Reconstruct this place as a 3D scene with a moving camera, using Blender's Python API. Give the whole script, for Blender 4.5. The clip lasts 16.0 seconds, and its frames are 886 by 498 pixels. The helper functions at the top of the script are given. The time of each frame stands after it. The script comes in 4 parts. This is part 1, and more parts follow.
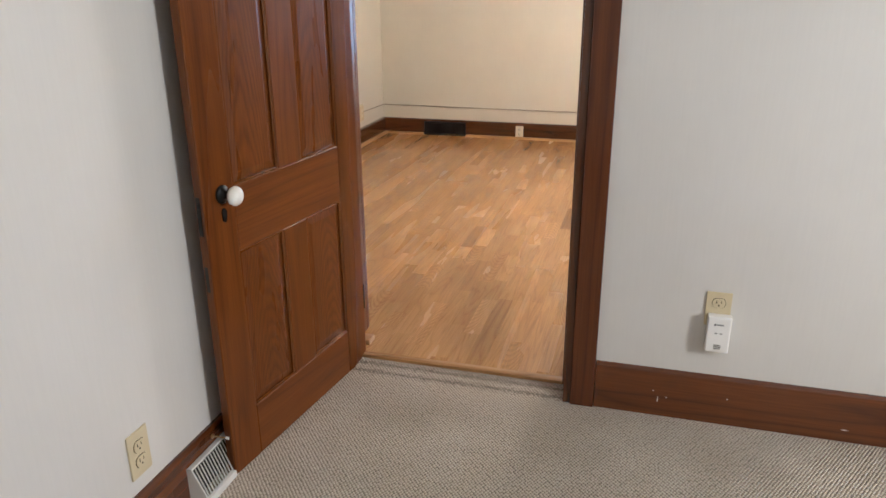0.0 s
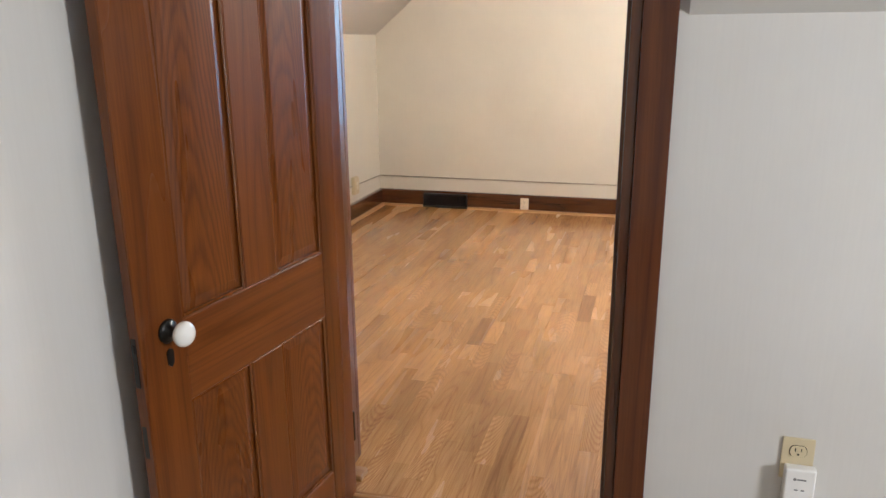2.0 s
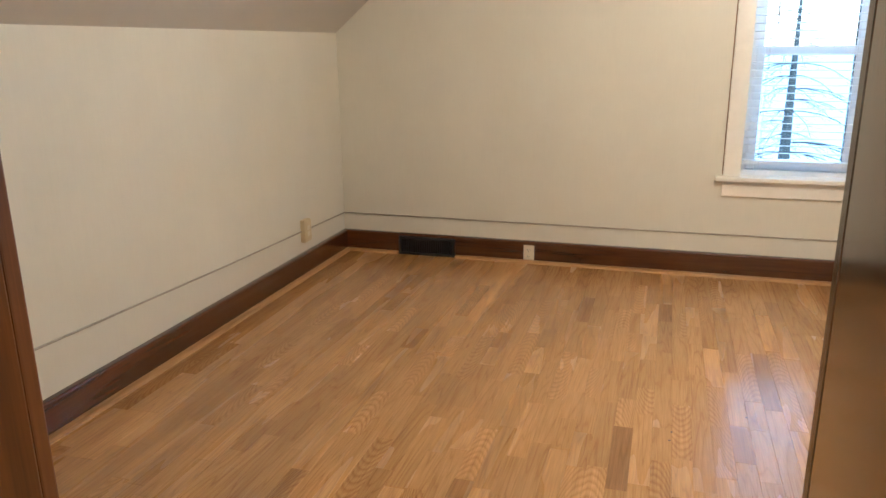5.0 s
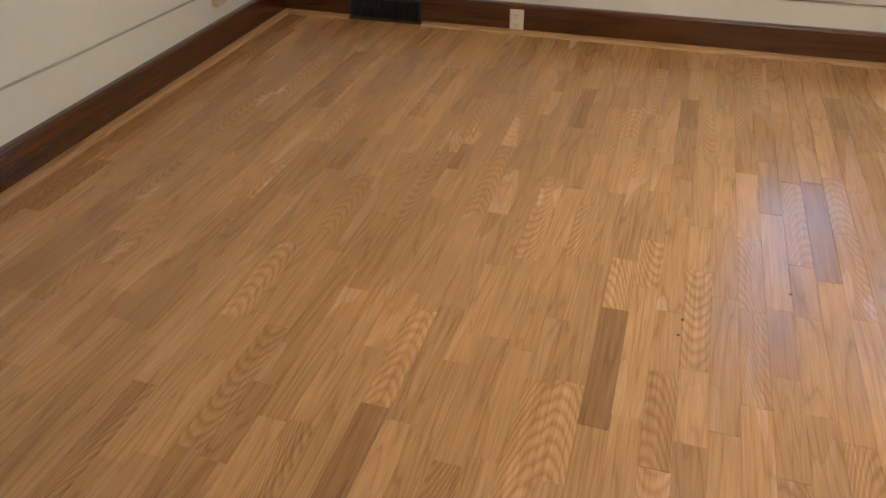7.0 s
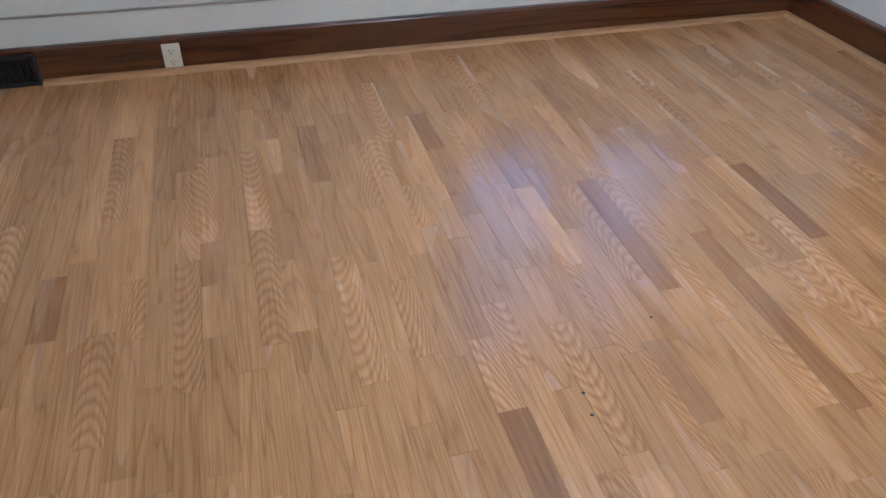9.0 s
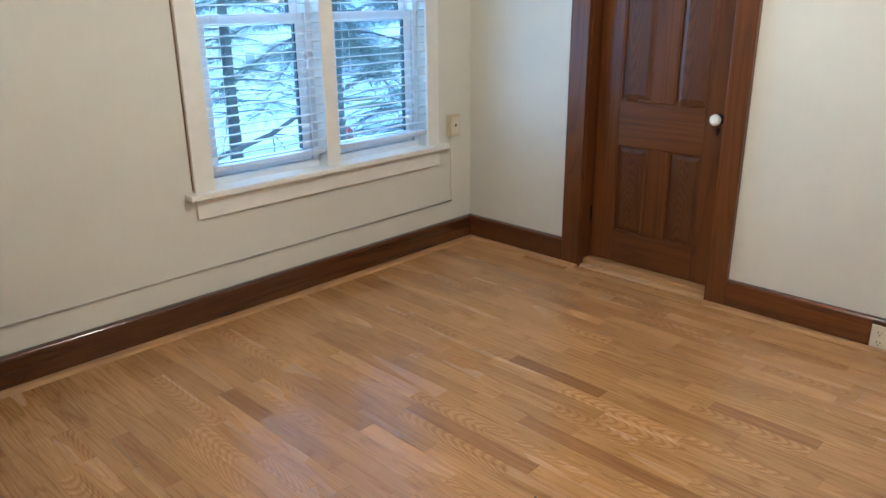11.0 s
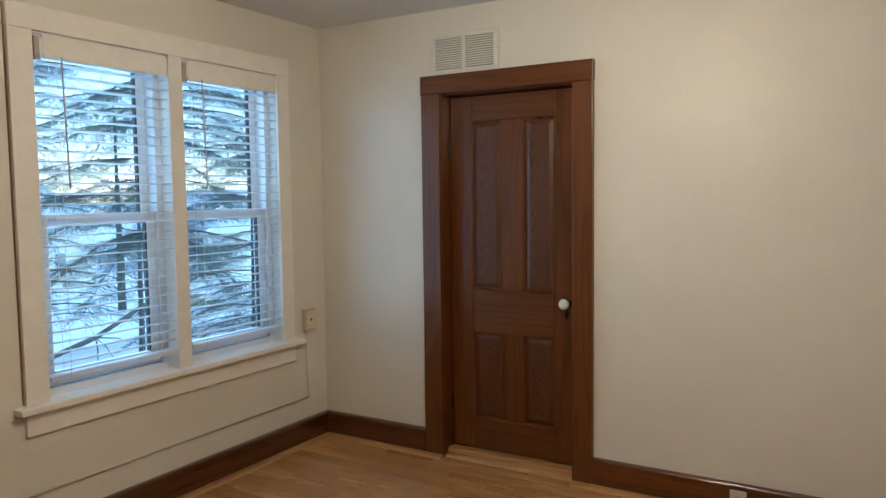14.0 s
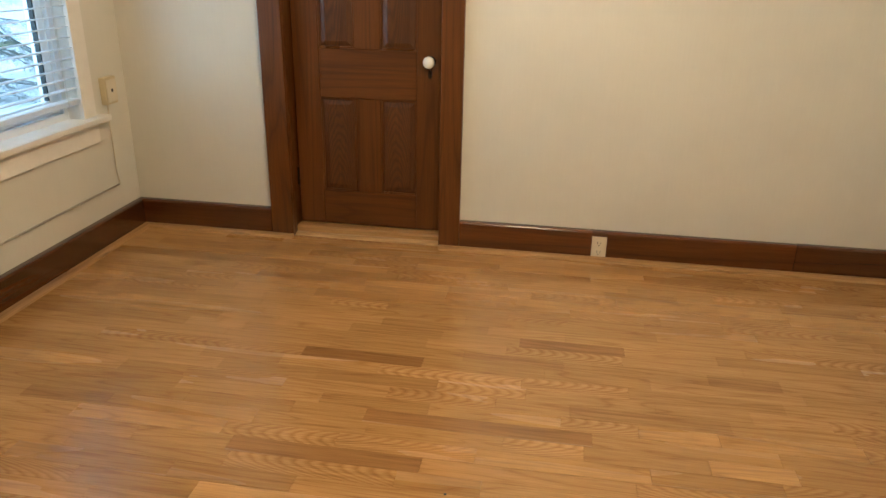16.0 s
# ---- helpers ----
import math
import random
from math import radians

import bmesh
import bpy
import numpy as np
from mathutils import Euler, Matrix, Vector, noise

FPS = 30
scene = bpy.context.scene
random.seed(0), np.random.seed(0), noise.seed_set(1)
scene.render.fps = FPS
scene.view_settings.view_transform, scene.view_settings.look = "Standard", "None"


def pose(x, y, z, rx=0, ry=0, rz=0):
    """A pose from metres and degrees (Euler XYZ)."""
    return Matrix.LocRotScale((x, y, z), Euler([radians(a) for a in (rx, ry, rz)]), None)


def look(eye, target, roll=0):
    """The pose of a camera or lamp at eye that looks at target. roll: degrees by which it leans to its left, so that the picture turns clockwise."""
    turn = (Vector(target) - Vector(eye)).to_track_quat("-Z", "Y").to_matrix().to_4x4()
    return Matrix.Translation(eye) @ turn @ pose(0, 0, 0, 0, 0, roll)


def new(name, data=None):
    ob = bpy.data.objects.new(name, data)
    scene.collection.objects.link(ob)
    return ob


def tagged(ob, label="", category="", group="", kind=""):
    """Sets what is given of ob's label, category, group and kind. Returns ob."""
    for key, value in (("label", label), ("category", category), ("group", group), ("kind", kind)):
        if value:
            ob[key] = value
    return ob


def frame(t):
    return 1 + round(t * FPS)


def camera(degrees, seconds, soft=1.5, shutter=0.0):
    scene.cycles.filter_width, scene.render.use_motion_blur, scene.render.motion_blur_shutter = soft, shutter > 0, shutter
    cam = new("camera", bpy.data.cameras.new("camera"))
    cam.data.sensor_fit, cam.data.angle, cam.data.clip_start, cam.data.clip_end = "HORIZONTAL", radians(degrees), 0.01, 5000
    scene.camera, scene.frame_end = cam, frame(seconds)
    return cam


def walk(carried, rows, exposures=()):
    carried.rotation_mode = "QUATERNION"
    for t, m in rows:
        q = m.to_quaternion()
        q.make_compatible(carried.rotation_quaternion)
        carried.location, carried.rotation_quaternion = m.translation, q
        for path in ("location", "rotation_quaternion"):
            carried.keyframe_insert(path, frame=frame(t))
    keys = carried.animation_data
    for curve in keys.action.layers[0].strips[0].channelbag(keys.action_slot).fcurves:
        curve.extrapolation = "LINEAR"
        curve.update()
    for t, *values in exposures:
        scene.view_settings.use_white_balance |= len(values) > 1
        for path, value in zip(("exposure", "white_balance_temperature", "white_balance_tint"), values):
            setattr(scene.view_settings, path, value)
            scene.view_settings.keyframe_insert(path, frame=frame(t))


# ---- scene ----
cam = camera(61.9, 16.0)
PATH = [
    (0, (-0.36, -0.503, 1.411), (-0.882, 1.3, 0.721), -0.4),
    (0.5, (-0.336, -0.433, 1.416), (-0.859, 1.378, 0.745), -0.4),
    (1, (-0.347, -0.342, 1.416), (-0.867, 1.487, 0.795), -0.3),
    (1.5, (-0.418, -0.215, 1.419), (-0.943, 1.628, 0.848), -0.5),
    (2, (-0.524, -0.035, 1.443), (-1.051, 1.817, 0.9), -0.5),
    (2.5, (-0.576, 0.158, 1.436), (-1.107, 2.016, 0.917), -0.6),
    (3, (-0.582, 0.43, 1.449), (-1.113, 2.292, 0.949), -0.6),
    (3.5, (-0.594, 0.665, 1.476), (-1.117, 2.533, 0.988), -0.4),
    (4.4, (-0.70, 1.135, 1.455), (-1.24, 3.00, 0.945), -0.5),
    (5.1, (-0.735, 1.575, 1.41), (-1.30, 3.42, 0.872), -0.6),
    (5.8, (-0.634, 2.058, 1.359), (-1.243, 3.866, 0.757), -0.7),
    (6, (-0.663, 2.128, 1.342), (-1.264, 3.903, 0.642), -0.7),
    (6.5, (-0.741, 2.321, 1.309), (-1.305, 3.982, 0.349), -0.6),
    (7, (-0.787, 2.527, 1.293), (-1.287, 4.081, 0.138), -0.8),
    (7.5, (-0.835, 2.76, 1.3), (-1.202, 4.297, 0.074), -0.5),
    (8, (-0.95, 2.911, 1.288), (-1.104, 4.467, 0.04), 0.4),
    (8.2, (-1.021, 2.955, 1.279), (-1.075, 4.513, 0.026), 0.7),
    (10.3, (-1.687, 3.229, 1.404), (-0.52, 4.563, 0.479), -0.1),
    (10.5, (-1.753, 3.226, 1.42), (-0.524, 4.558, 0.574), -0.2),
    (11, (-1.899, 3.2, 1.454), (-0.55, 4.527, 0.806), -0.6),
    (11.5, (-1.973, 3.181, 1.503), (-0.522, 4.481, 1.05), -0.9),
    (12, (-2.012, 3.162, 1.517), (-0.475, 4.412, 1.24), -0.9),
    (12.5, (-2.024, 3.133, 1.524), (-0.427, 4.325, 1.353), -0.9),
    (13, (-2.039, 3.154, 1.508), (-0.403, 4.297, 1.388), -0.8),
    (13.5, (-2.031, 3.228, 1.479), (-0.358, 4.32, 1.382), -0.8),
    (14, (-1.993, 3.34, 1.449), (-0.283, 4.367, 1.302), -0.7),
    (14.5, (-1.992, 3.503, 1.417), (-0.211, 4.363, 1.123), -0.4),
    (15, (-1.998, 3.678, 1.407), (-0.177, 4.355, 0.931), 0.0),
    (15.5, (-1.989, 3.905, 1.38), (-0.154, 4.389, 0.749), 0.6),
    (16, (-1.955, 4.098, 1.366), (-0.122, 4.386, 0.62), 1.1),
]
EXPOSURES = [(0, 2.70, 5050, 9), (2.5, 2.76, 4950, 8), (3.5, 2.75, 4950, 6), (6, 1.98, 5350, 3), (6.5, 2.14, 5200, 2), (7, 2.12, 4900, 1), (7.5, 2.15, 4400, 1), (8, 2.17, 3800, 3), (10.3, 2.12, 3950, 3), (11, 1.90, 4600, 0),
             (12, 1.60, 4950, 2), (13, 1.30, 5200, 3), (14, 1.24, 5250, 2), (14.5, 1.36, 5300, 1), (15, 1.60, 5820, 1), (15.5, 1.76, 6020, 1), (16, 1.88, 5980, 1)]
walk(cam, [(t, look(eye, target, roll)) for t, eye, target, roll in PATH], EXPOSURES)

# ---- world, sun, large lights ----
world = bpy.data.worlds.new("world")
scene.world = world
world.use_nodes = True
sky_nodes = world.node_tree.nodes
sky = sky_nodes.new("ShaderNodeTexSky")
sky.sky_type = "NISHITA"
sky.sun_disc = False
sky.sun_elevation = radians(48)
sky.sun_rotation = radians(20)
sky.dust_density = 0.3
sky.ozone_density = 5.0
world.node_tree.links.new(sky.outputs[0], sky_nodes["Background"].inputs[0])
sky_nodes["Background"].inputs[1].default_value = 0.12

sun = new("sun", bpy.data.lights.new("sun", "SUN"))
sun.data.energy, sun.data.angle, sun.data.color = 1.55, radians(25), (0.66, 0.92, 1.0)
sun.matrix_world = look((0, 0, 20), (-6.0, 16.0, 5))

LAMP_C = (-0.168, 4.26)
LAMP_R = 0.132
LAMP_TIPS = [math.radians(a) for a in (88.0, -32.0, 208.0)]
for a in LAMP_TIPS:
    bulb = new("bulb_light", bpy.data.lights.new("bulb_light", "POINT"))
    bulb.data.energy, bulb.data.color, bulb.data.shadow_soft_size = 6.4, (1.0, 0.72, 0.455), 0.045
    bulb.location = (LAMP_C[0] + (LAMP_R + 0.01) * math.cos(a), LAMP_C[1] + (LAMP_R + 0.01) * math.sin(a), 2.050)

# daylight through the window of the carpeted room and the double window
area = new("window_daylight", bpy.data.lights.new("window_daylight", "AREA"))
area.data.shape, area.data.size, area.data.size_y = "RECTANGLE", 0.42, 0.62
area.data.energy, area.data.color = 10.5, (1.0, 0.828, 0.605)
area.matrix_world = look((2.22, 0.22, 1.50), (-0.9, 1.10, 1.1))
area2 = new("window_daylight", bpy.data.lights.new("window_daylight", "AREA"))
area2.data.shape, area2.data.size, area2.data.size_y = "RECTANGLE", 1.30, 1.4
area2.data.energy, area2.data.color = 6.5, (0.55, 0.80, 1.0)
area2.matrix_world = look((0.34, 6.60, 1.4), (0.34, 2.0, 1.0))

# ---- materials ----


def material(name, rough=0.6, metal=0.0, coat=0.0, spec=0.5):
    m = bpy.data.materials.new(name)
    m.use_nodes = True
    nt = m.node_tree
    b = nt.nodes["Principled BSDF"]
    b.inputs["Roughness"].default_value = rough
    b.inputs["Metallic"].default_value = metal
    b.inputs["Coat Weight"].default_value = coat
    b.inputs["Coat Roughness"].default_value = 0.12
    b.inputs["Specular IOR Level"].default_value = spec
    return m, nt, b


def node(nt, kind, **values):
    n = nt.nodes.new(kind)
    for key, value in values.items():
        n.inputs[key].default_value = value
    return n


def ramp(nt, fac, stops):
    r = nt.nodes.new("ShaderNodeValToRGB")
    e = r.color_ramp.elements
    while len(e) < len(stops):
        e.new(0.5)
    for el, (p, c) in zip(e, stops):
        el.position, el.color = p, (*c, 1)
    nt.links.new(fac, r.inputs[0])
    return r


def coords(nt, scale, shift=0.0):
    """Object coordinates, scaled, moved by a random amount for each object."""
    tc = nt.nodes.new("ShaderNodeTexCoord")
    mp = nt.nodes.new("ShaderNodeMapping")
    mp.inputs["Scale"].default_value = scale
    nt.links.new(tc.outputs["Object"], mp.inputs["Vector"])
    if not shift:
        return mp.outputs[0]
    info = nt.nodes.new("ShaderNodeObjectInfo")
    mul = node(nt, "ShaderNodeMath")
    mul.operation = "MULTIPLY"
    mul.inputs[1].default_value = shift
    nt.links.new(info.outputs["Random"], mul.inputs[0])
    add = nt.nodes.new("ShaderNodeVectorMath")
    nt.links.new(mp.outputs[0], add.inputs[0])
    nt.links.new(mul.outputs[0], add.inputs[1])
    return add.outputs[0]


def bump(nt, b, height, strength, distance):
    n = nt.nodes.new("ShaderNodeBump")
    n.inputs["Strength"].default_value = strength
    n.inputs["Distance"].default_value = distance
    nt.links.new(height, n.inputs["Height"])
    nt.links.new(n.outputs[0], b.inputs["Normal"])
    return n


def mix(nt, fac, a, b, mode="MIX"):
    m = nt.nodes.new("ShaderNodeMix")
    m.data_type, m.blend_type = "RGBA", mode
    if isinstance(fac, float):
        m.inputs[0].default_value = fac
    else:
        nt.links.new(fac, m.inputs[0])
    nt.links.new(a, m.inputs[6])
    nt.links.new(b, m.inputs[7])
    return m.outputs[2]


def wood(name, dark, mid, light, axis, rough=0.35, coat=0.3, ring=9.0, grain=90.0, relief=0.15, tone=0.0, mult=7.0, stretch=0.055):
    m, nt, b = material(name, rough, coat=coat)
    squeeze = {"x": (stretch, 1, 1), "y": (1, stretch, 1), "z": (1, 1, stretch)}[axis]
    v = coords(nt, squeeze, 7.3)
    warp = node(nt, "ShaderNodeTexNoise", Scale=5.0, Detail=2.0, Roughness=0.5)
    nt.links.new(v, warp.inputs["Vector"])
    broad = node(nt, "ShaderNodeTexNoise", Scale=ring, Detail=1.5, Roughness=0.45, Distortion=0.6)
    nt.links.new(v, broad.inputs["Vector"])
    rings = node(nt, "ShaderNodeMath")
    rings.operation = "MULTIPLY"
    rings.inputs[1].default_value = mult
    nt.links.new(broad.outputs[0], rings.inputs[0])
    frac = nt.nodes.new("ShaderNodeMath")
    frac.operation = "PINGPONG"
    frac.inputs[1].default_value = 0.5
    nt.links.new(rings.outputs[0], frac.inputs[0])
    fine_v = coords(nt, tuple(s if s == 1 else 0.03 for s in squeeze), 3.1)
    fine = node(nt, "ShaderNodeTexNoise", Scale=grain * 2, Detail=3.0, Roughness=0.6)
    nt.links.new(fine_v, fine.inputs["Vector"])
    base = ramp(nt, frac.outputs[0], [(0.0, dark), (0.12, mid), (0.5, light)])
    tint = ramp(nt, fine.outputs[0], [(0.3, (0.72, 0.66, 0.6)), (0.62, (1.06, 1.06, 1.06))])
    col = mix(nt, 0.75, base.outputs[0], tint.outputs[0], "MULTIPLY")
    cloud = ramp(nt, warp.outputs[0], [(0.3, (0.78, 0.74, 0.7)), (0.7, (1.12, 1.1, 1.08))])
    col = mix(nt, 0.8, col, cloud.outputs[0], "MULTIPLY")
    if tone:
        info = nt.nodes.new("ShaderNodeObjectInfo")
        geo = nt.nodes.new("ShaderNodeNewGeometry")
        add = node(nt, "ShaderNodeMath")
        nt.links.new(info.outputs["Random"], add.inputs[0])
        nt.links.new(geo.outputs["Random Per Island"], add.inputs[1])
        fr = nt.nodes.new("ShaderNodeMath")
        fr.operation = "FRACT"
        nt.links.new(add.outputs[0], fr.inputs[0])
        lo, hi = 1 - tone, 1 + tone * 0.6
        tr = ramp(nt, fr.outputs[0], [(0.0, (lo, lo * 0.97, lo * 0.93)), (0.5, (1, 1, 1)), (1.0, (hi, hi, hi * 1.03))])
        col = mix(nt, 1.0, col, tr.outputs[0], "MULTIPLY")
    nt.links.new(col, b.inputs["Base Color"])
    rr = ramp(nt, warp.outputs[0], [(0.3, (rough * 0.8,) * 3), (0.7, (min(1, rough * 1.3),) * 3)])
    nt.links.new(rr.outputs[0], b.inputs["Roughness"])
    bump(nt, b, fine.outputs[0], relief, 0.001)
    return m


def figured(name, dark, light, across, along, freq, bend, off, rough=0.3, coat=0.12, tone=0.0, pores=0.35, spec=0.5, swirl=3.0, mid=0.35):
    """Flat-sawn wood: arched growth rings round a heart line that differs from piece to piece. across and along
    are axes of the piece's own coordinates (a "grain" map for the floor, its own box for a door panel)."""
    m, nt, b = material(name, rough, coat=coat, spec=spec)
    if across == "u":
        src = nt.nodes.new("ShaderNodeUVMap")
        src.uv_map = "grain"
        start = src.outputs[0]
        geo = nt.nodes.new("ShaderNodeNewGeometry")
        rand = geo.outputs["Random Per Island"]
    else:
        src = nt.nodes.new("ShaderNodeTexCoord")
        size = nt.nodes.new("ShaderNodeVectorMath")
        size.operation = "MULTIPLY_ADD"
        size.inputs[1].default_value, size.inputs[2].default_value = (0.21, 0.21, 0.9), (-0.105, -0.105, 0)
        nt.links.new(src.outputs["Generated"], size.inputs[0])
        start = size.outputs[0]
        rand = None
    info = nt.nodes.new("ShaderNodeObjectInfo")

    def calc(kind, a, c=None):
        n = nt.nodes.new("ShaderNodeMath")
        n.operation = kind
        for k, v in enumerate((a, c)):
            if v is None:
                continue
            if isinstance(v, (int, float)):
                n.inputs[k].default_value = v
            else:
                nt.links.new(v, n.inputs[k])
        return n.outputs[0]

    def vec(x, y, z):
        n = nt.nodes.new("ShaderNodeCombineXYZ")
        for k, v in enumerate((x, y, z)):
            nt.links.new(v, n.inputs[k]) if not isinstance(v, (int, float)) else None
        return n.outputs[0]

    sep = nt.nodes.new("ShaderNodeSeparateXYZ")
    nt.links.new(start, sep.inputs[0])
    axis = {"u": 0, "v": 1, "x": 0, "y": 1, "z": 2}
    u, v = sep.outputs[axis[across]], sep.outputs[axis[along]]
    r = calc("FRACT", calc("ADD", info.outputs["Random"], rand)) if rand else info.outputs["Random"]
    r2 = calc("FRACT", calc("MULTIPLY", r, 7.31))
    r3 = calc("FRACT", calc("MULTIPLY", r, 23.7))
    way = calc("SUBTRACT", calc("MULTIPLY", calc("GREATER_THAN", r3, 0.5), 2.0), 1.0)
    heart = calc("SUBTRACT", u, calc("MULTIPLY", calc("SUBTRACT", r, 0.5), off))
    wob = node(nt, "ShaderNodeTexNoise", Scale=1.0, Detail=2.0, Roughness=0.5)
    nt.links.new(vec(calc("MULTIPLY", u, 16.0), calc("MULTIPLY", v, 2.6), calc("MULTIPLY", r, 40.0)), wob.inputs["Vector"])
    jag = node(nt, "ShaderNodeTexNoise", Scale=1.0, Detail=3.0, Roughness=0.6)
    nt.links.new(vec(calc("MULTIPLY", u, 90.0), calc("MULTIPLY", v, 22.0), calc("MULTIPLY", r, 40.0)), jag.inputs["Vector"])
    arch = calc("ADD", calc("MULTIPLY", v, way), calc("MULTIPLY", calc("MULTIPLY", heart, heart), bend))
    phase = calc("ADD", calc("MULTIPLY", arch, freq), calc("ADD", calc("MULTIPLY", wob.outputs[0], swirl), calc("MULTIPLY", jag.outputs[0], 0.5)))
    ring = calc("FRACT", phase)
    base = ramp(nt, ring, [(0.0, dark), (0.16, tuple(d + (c - d) * mid for d, c in zip(dark, light))), (0.45, light), (0.7, light), (1.0, dark)])
    fine = node(nt, "ShaderNodeTexNoise", Scale=1.0, Detail=2.0, Roughness=0.6)
    nt.links.new(vec(calc("MULTIPLY", u, 230.0), calc("MULTIPLY", v, 7.0), calc("MULTIPLY", r2, 60.0)), fine.inputs["Vector"])
    lo = 1 - pores
    tint = ramp(nt, fine.outputs[0], [(0.34, (lo, lo * 0.95, lo * 0.88)), (0.56, (1.03, 1.03, 1.03))])
    col = mix(nt, 0.8, base.outputs[0], tint.outputs[0], "MULTIPLY")
    streak = node(nt, "ShaderNodeTexNoise", Scale=1.0, Detail=2.0, Roughness=0.55)
    nt.links.new(vec(calc("MULTIPLY", u, 85.0), calc("MULTIPLY", v, 2.0), calc("MULTIPLY", r3, 60.0)), streak.inputs["Vector"])
    lines = ramp(nt, streak.outputs[0], [(0.32, (0.82, 0.79, 0.75)), (0.62, (1.07, 1.07, 1.06))])
    col = mix(nt, 0.8, col, lines.outputs[0], "MULTIPLY")
    cloud = ramp(nt, wob.outputs[0], [(0.3, (0.88, 0.85, 0.82)), (0.7, (1.06, 1.05, 1.05))])
    col = mix(nt, 0.7, col, cloud.outputs[0], "MULTIPLY")
    if tone:
        lo, hi = 1 - tone, 1 + tone * 0.85
        tr = ramp(nt, r2, [(0.0, (lo, lo * 0.97, lo * 0.93)), (0.45, (1, 1, 1)), (1.0, (hi, hi * 1.01, hi * 1.05))])
        col = mix(nt, 1.0, col, tr.outputs[0], "MULTIPLY")
    nt.links.new(col, b.inputs["Base Color"])
    rr = ramp(nt, wob.outputs[0], [(0.3, (rough * 0.85,) * 3), (0.7, (min(1, rough * 1.2),) * 3)])
    nt.links.new(rr.outputs[0], b.inputs["Roughness"])
    bump(nt, b, fine.outputs[0], 0.05, 0.001)
    return m


def plain(name, colour, rough=0.5, metal=0.0, coat=0.0, vary=0.08, scale=14.0, relief=0.1, fine=120.0):
    m, nt, b = material(name, rough, metal, coat)
    v = coords(nt, (1, 1, 1))
    n1 = node(nt, "ShaderNodeTexNoise", Scale=scale, Detail=4.0, Roughness=0.6)
    nt.links.new(v, n1.inputs["Vector"])
    r = ramp(nt, n1.outputs[0], [(0.3, tuple(c * (1 - vary) for c in colour)), (0.7, tuple(min(1, c * (1 + vary)) for c in colour))])
    nt.links.new(r.outputs[0], b.inputs["Base Color"])
    n2 = node(nt, "ShaderNodeTexNoise", Scale=fine, Detail=2.0)
    nt.links.new(v, n2.inputs["Vector"])
    bump(nt, b, n2.outputs[0], relief, 0.001)
    return m


def wall_paint(name, colour, rough=0.5, weave=True):
    """Painted wallpaper: a fine upright weave, faint roller clouds and a few scuffs."""
    m, nt, b = material(name, rough, spec=0.35)
    v = coords(nt, (1, 1, 1))
    cloud = node(nt, "ShaderNodeTexNoise", Scale=1.7, Detail=4.0, Roughness=0.6)
    nt.links.new(v, cloud.inputs["Vector"])
    r = ramp(nt, cloud.outputs[0], [(0.3, tuple(c * 0.955 for c in colour)), (0.7, tuple(min(1, c * 1.03) for c in colour))])
    thread = node(nt, "ShaderNodeTexNoise", Scale=130.0, Detail=3.0, Roughness=0.65)
    nt.links.new(coords(nt, (1, 1, 0.05) if weave else (1, 1, 1)), thread.inputs["Vector"])
    t = ramp(nt, thread.outputs[0], [(0.3, (0.972, 0.972, 0.970)), (0.65, (1.0, 1.0, 1.0))])
    nt.links.new(mix(nt, 0.8, r.outputs[0], t.outputs[0], "MULTIPLY"), b.inputs["Base Color"])
    rr = ramp(nt, cloud.outputs[0], [(0.3, (rough * 0.85,) * 3), (0.7, (rough * 1.15,) * 3)])
    nt.links.new(rr.outputs[0], b.inputs["Roughness"])
    bump(nt, b, thread.outputs[0], 0.12, 0.0010)
    return m


def carpet_material():
    m, nt, b = material("carpet", 0.95, spec=0.1)
    v = coords(nt, (1, 1, 1))
    turn = nt.nodes.new("ShaderNodeMapping")
    turn.inputs["Rotation"].default_value = (0, 0, radians(38))
    turn.inputs["Scale"].default_value = (1, 0.72, 1)
    nt.links.new(v, turn.inputs["Vector"])
    loop = node(nt, "ShaderNodeTexVoronoi", Scale=120.0, Randomness=0.26)
    nt.links.new(turn.outputs[0], loop.inputs["Vector"])
    fleck = node(nt, "ShaderNodeTexNoise", Scale=160.0, Detail=2.0)
    nt.links.new(v, fleck.inputs["Vector"])
    soil = node(nt, "ShaderNodeTexNoise", Scale=3.5, Detail=4.0)
    nt.links.new(v, soil.inputs["Vector"])
    # shade in the gaps between loops is put into the colour
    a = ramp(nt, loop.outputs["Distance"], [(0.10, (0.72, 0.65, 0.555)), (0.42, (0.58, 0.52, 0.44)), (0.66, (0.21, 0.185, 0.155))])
    f = ramp(nt, fleck.outputs[0], [(0.36, (0.82, 0.80, 0.78)), (0.60, (1.06, 1.05, 1.04))])
    s = ramp(nt, soil.outputs[0], [(0.3, (0.86, 0.85, 0.83)), (0.7, (1.05, 1.05, 1.05))])
    col = mix(nt, 0.8, a.outputs[0], f.outputs[0], "MULTIPLY")
    nt.links.new(mix(nt, 1.0, col, s.outputs[0], "MULTIPLY"), b.inputs["Base Color"])
    inv = ramp(nt, loop.outputs["Distance"], [(0.0, (1, 1, 1)), (0.8, (0, 0, 0))])
    bump(nt, b, inv.outputs[0], 1.0, 0.007)
    return m


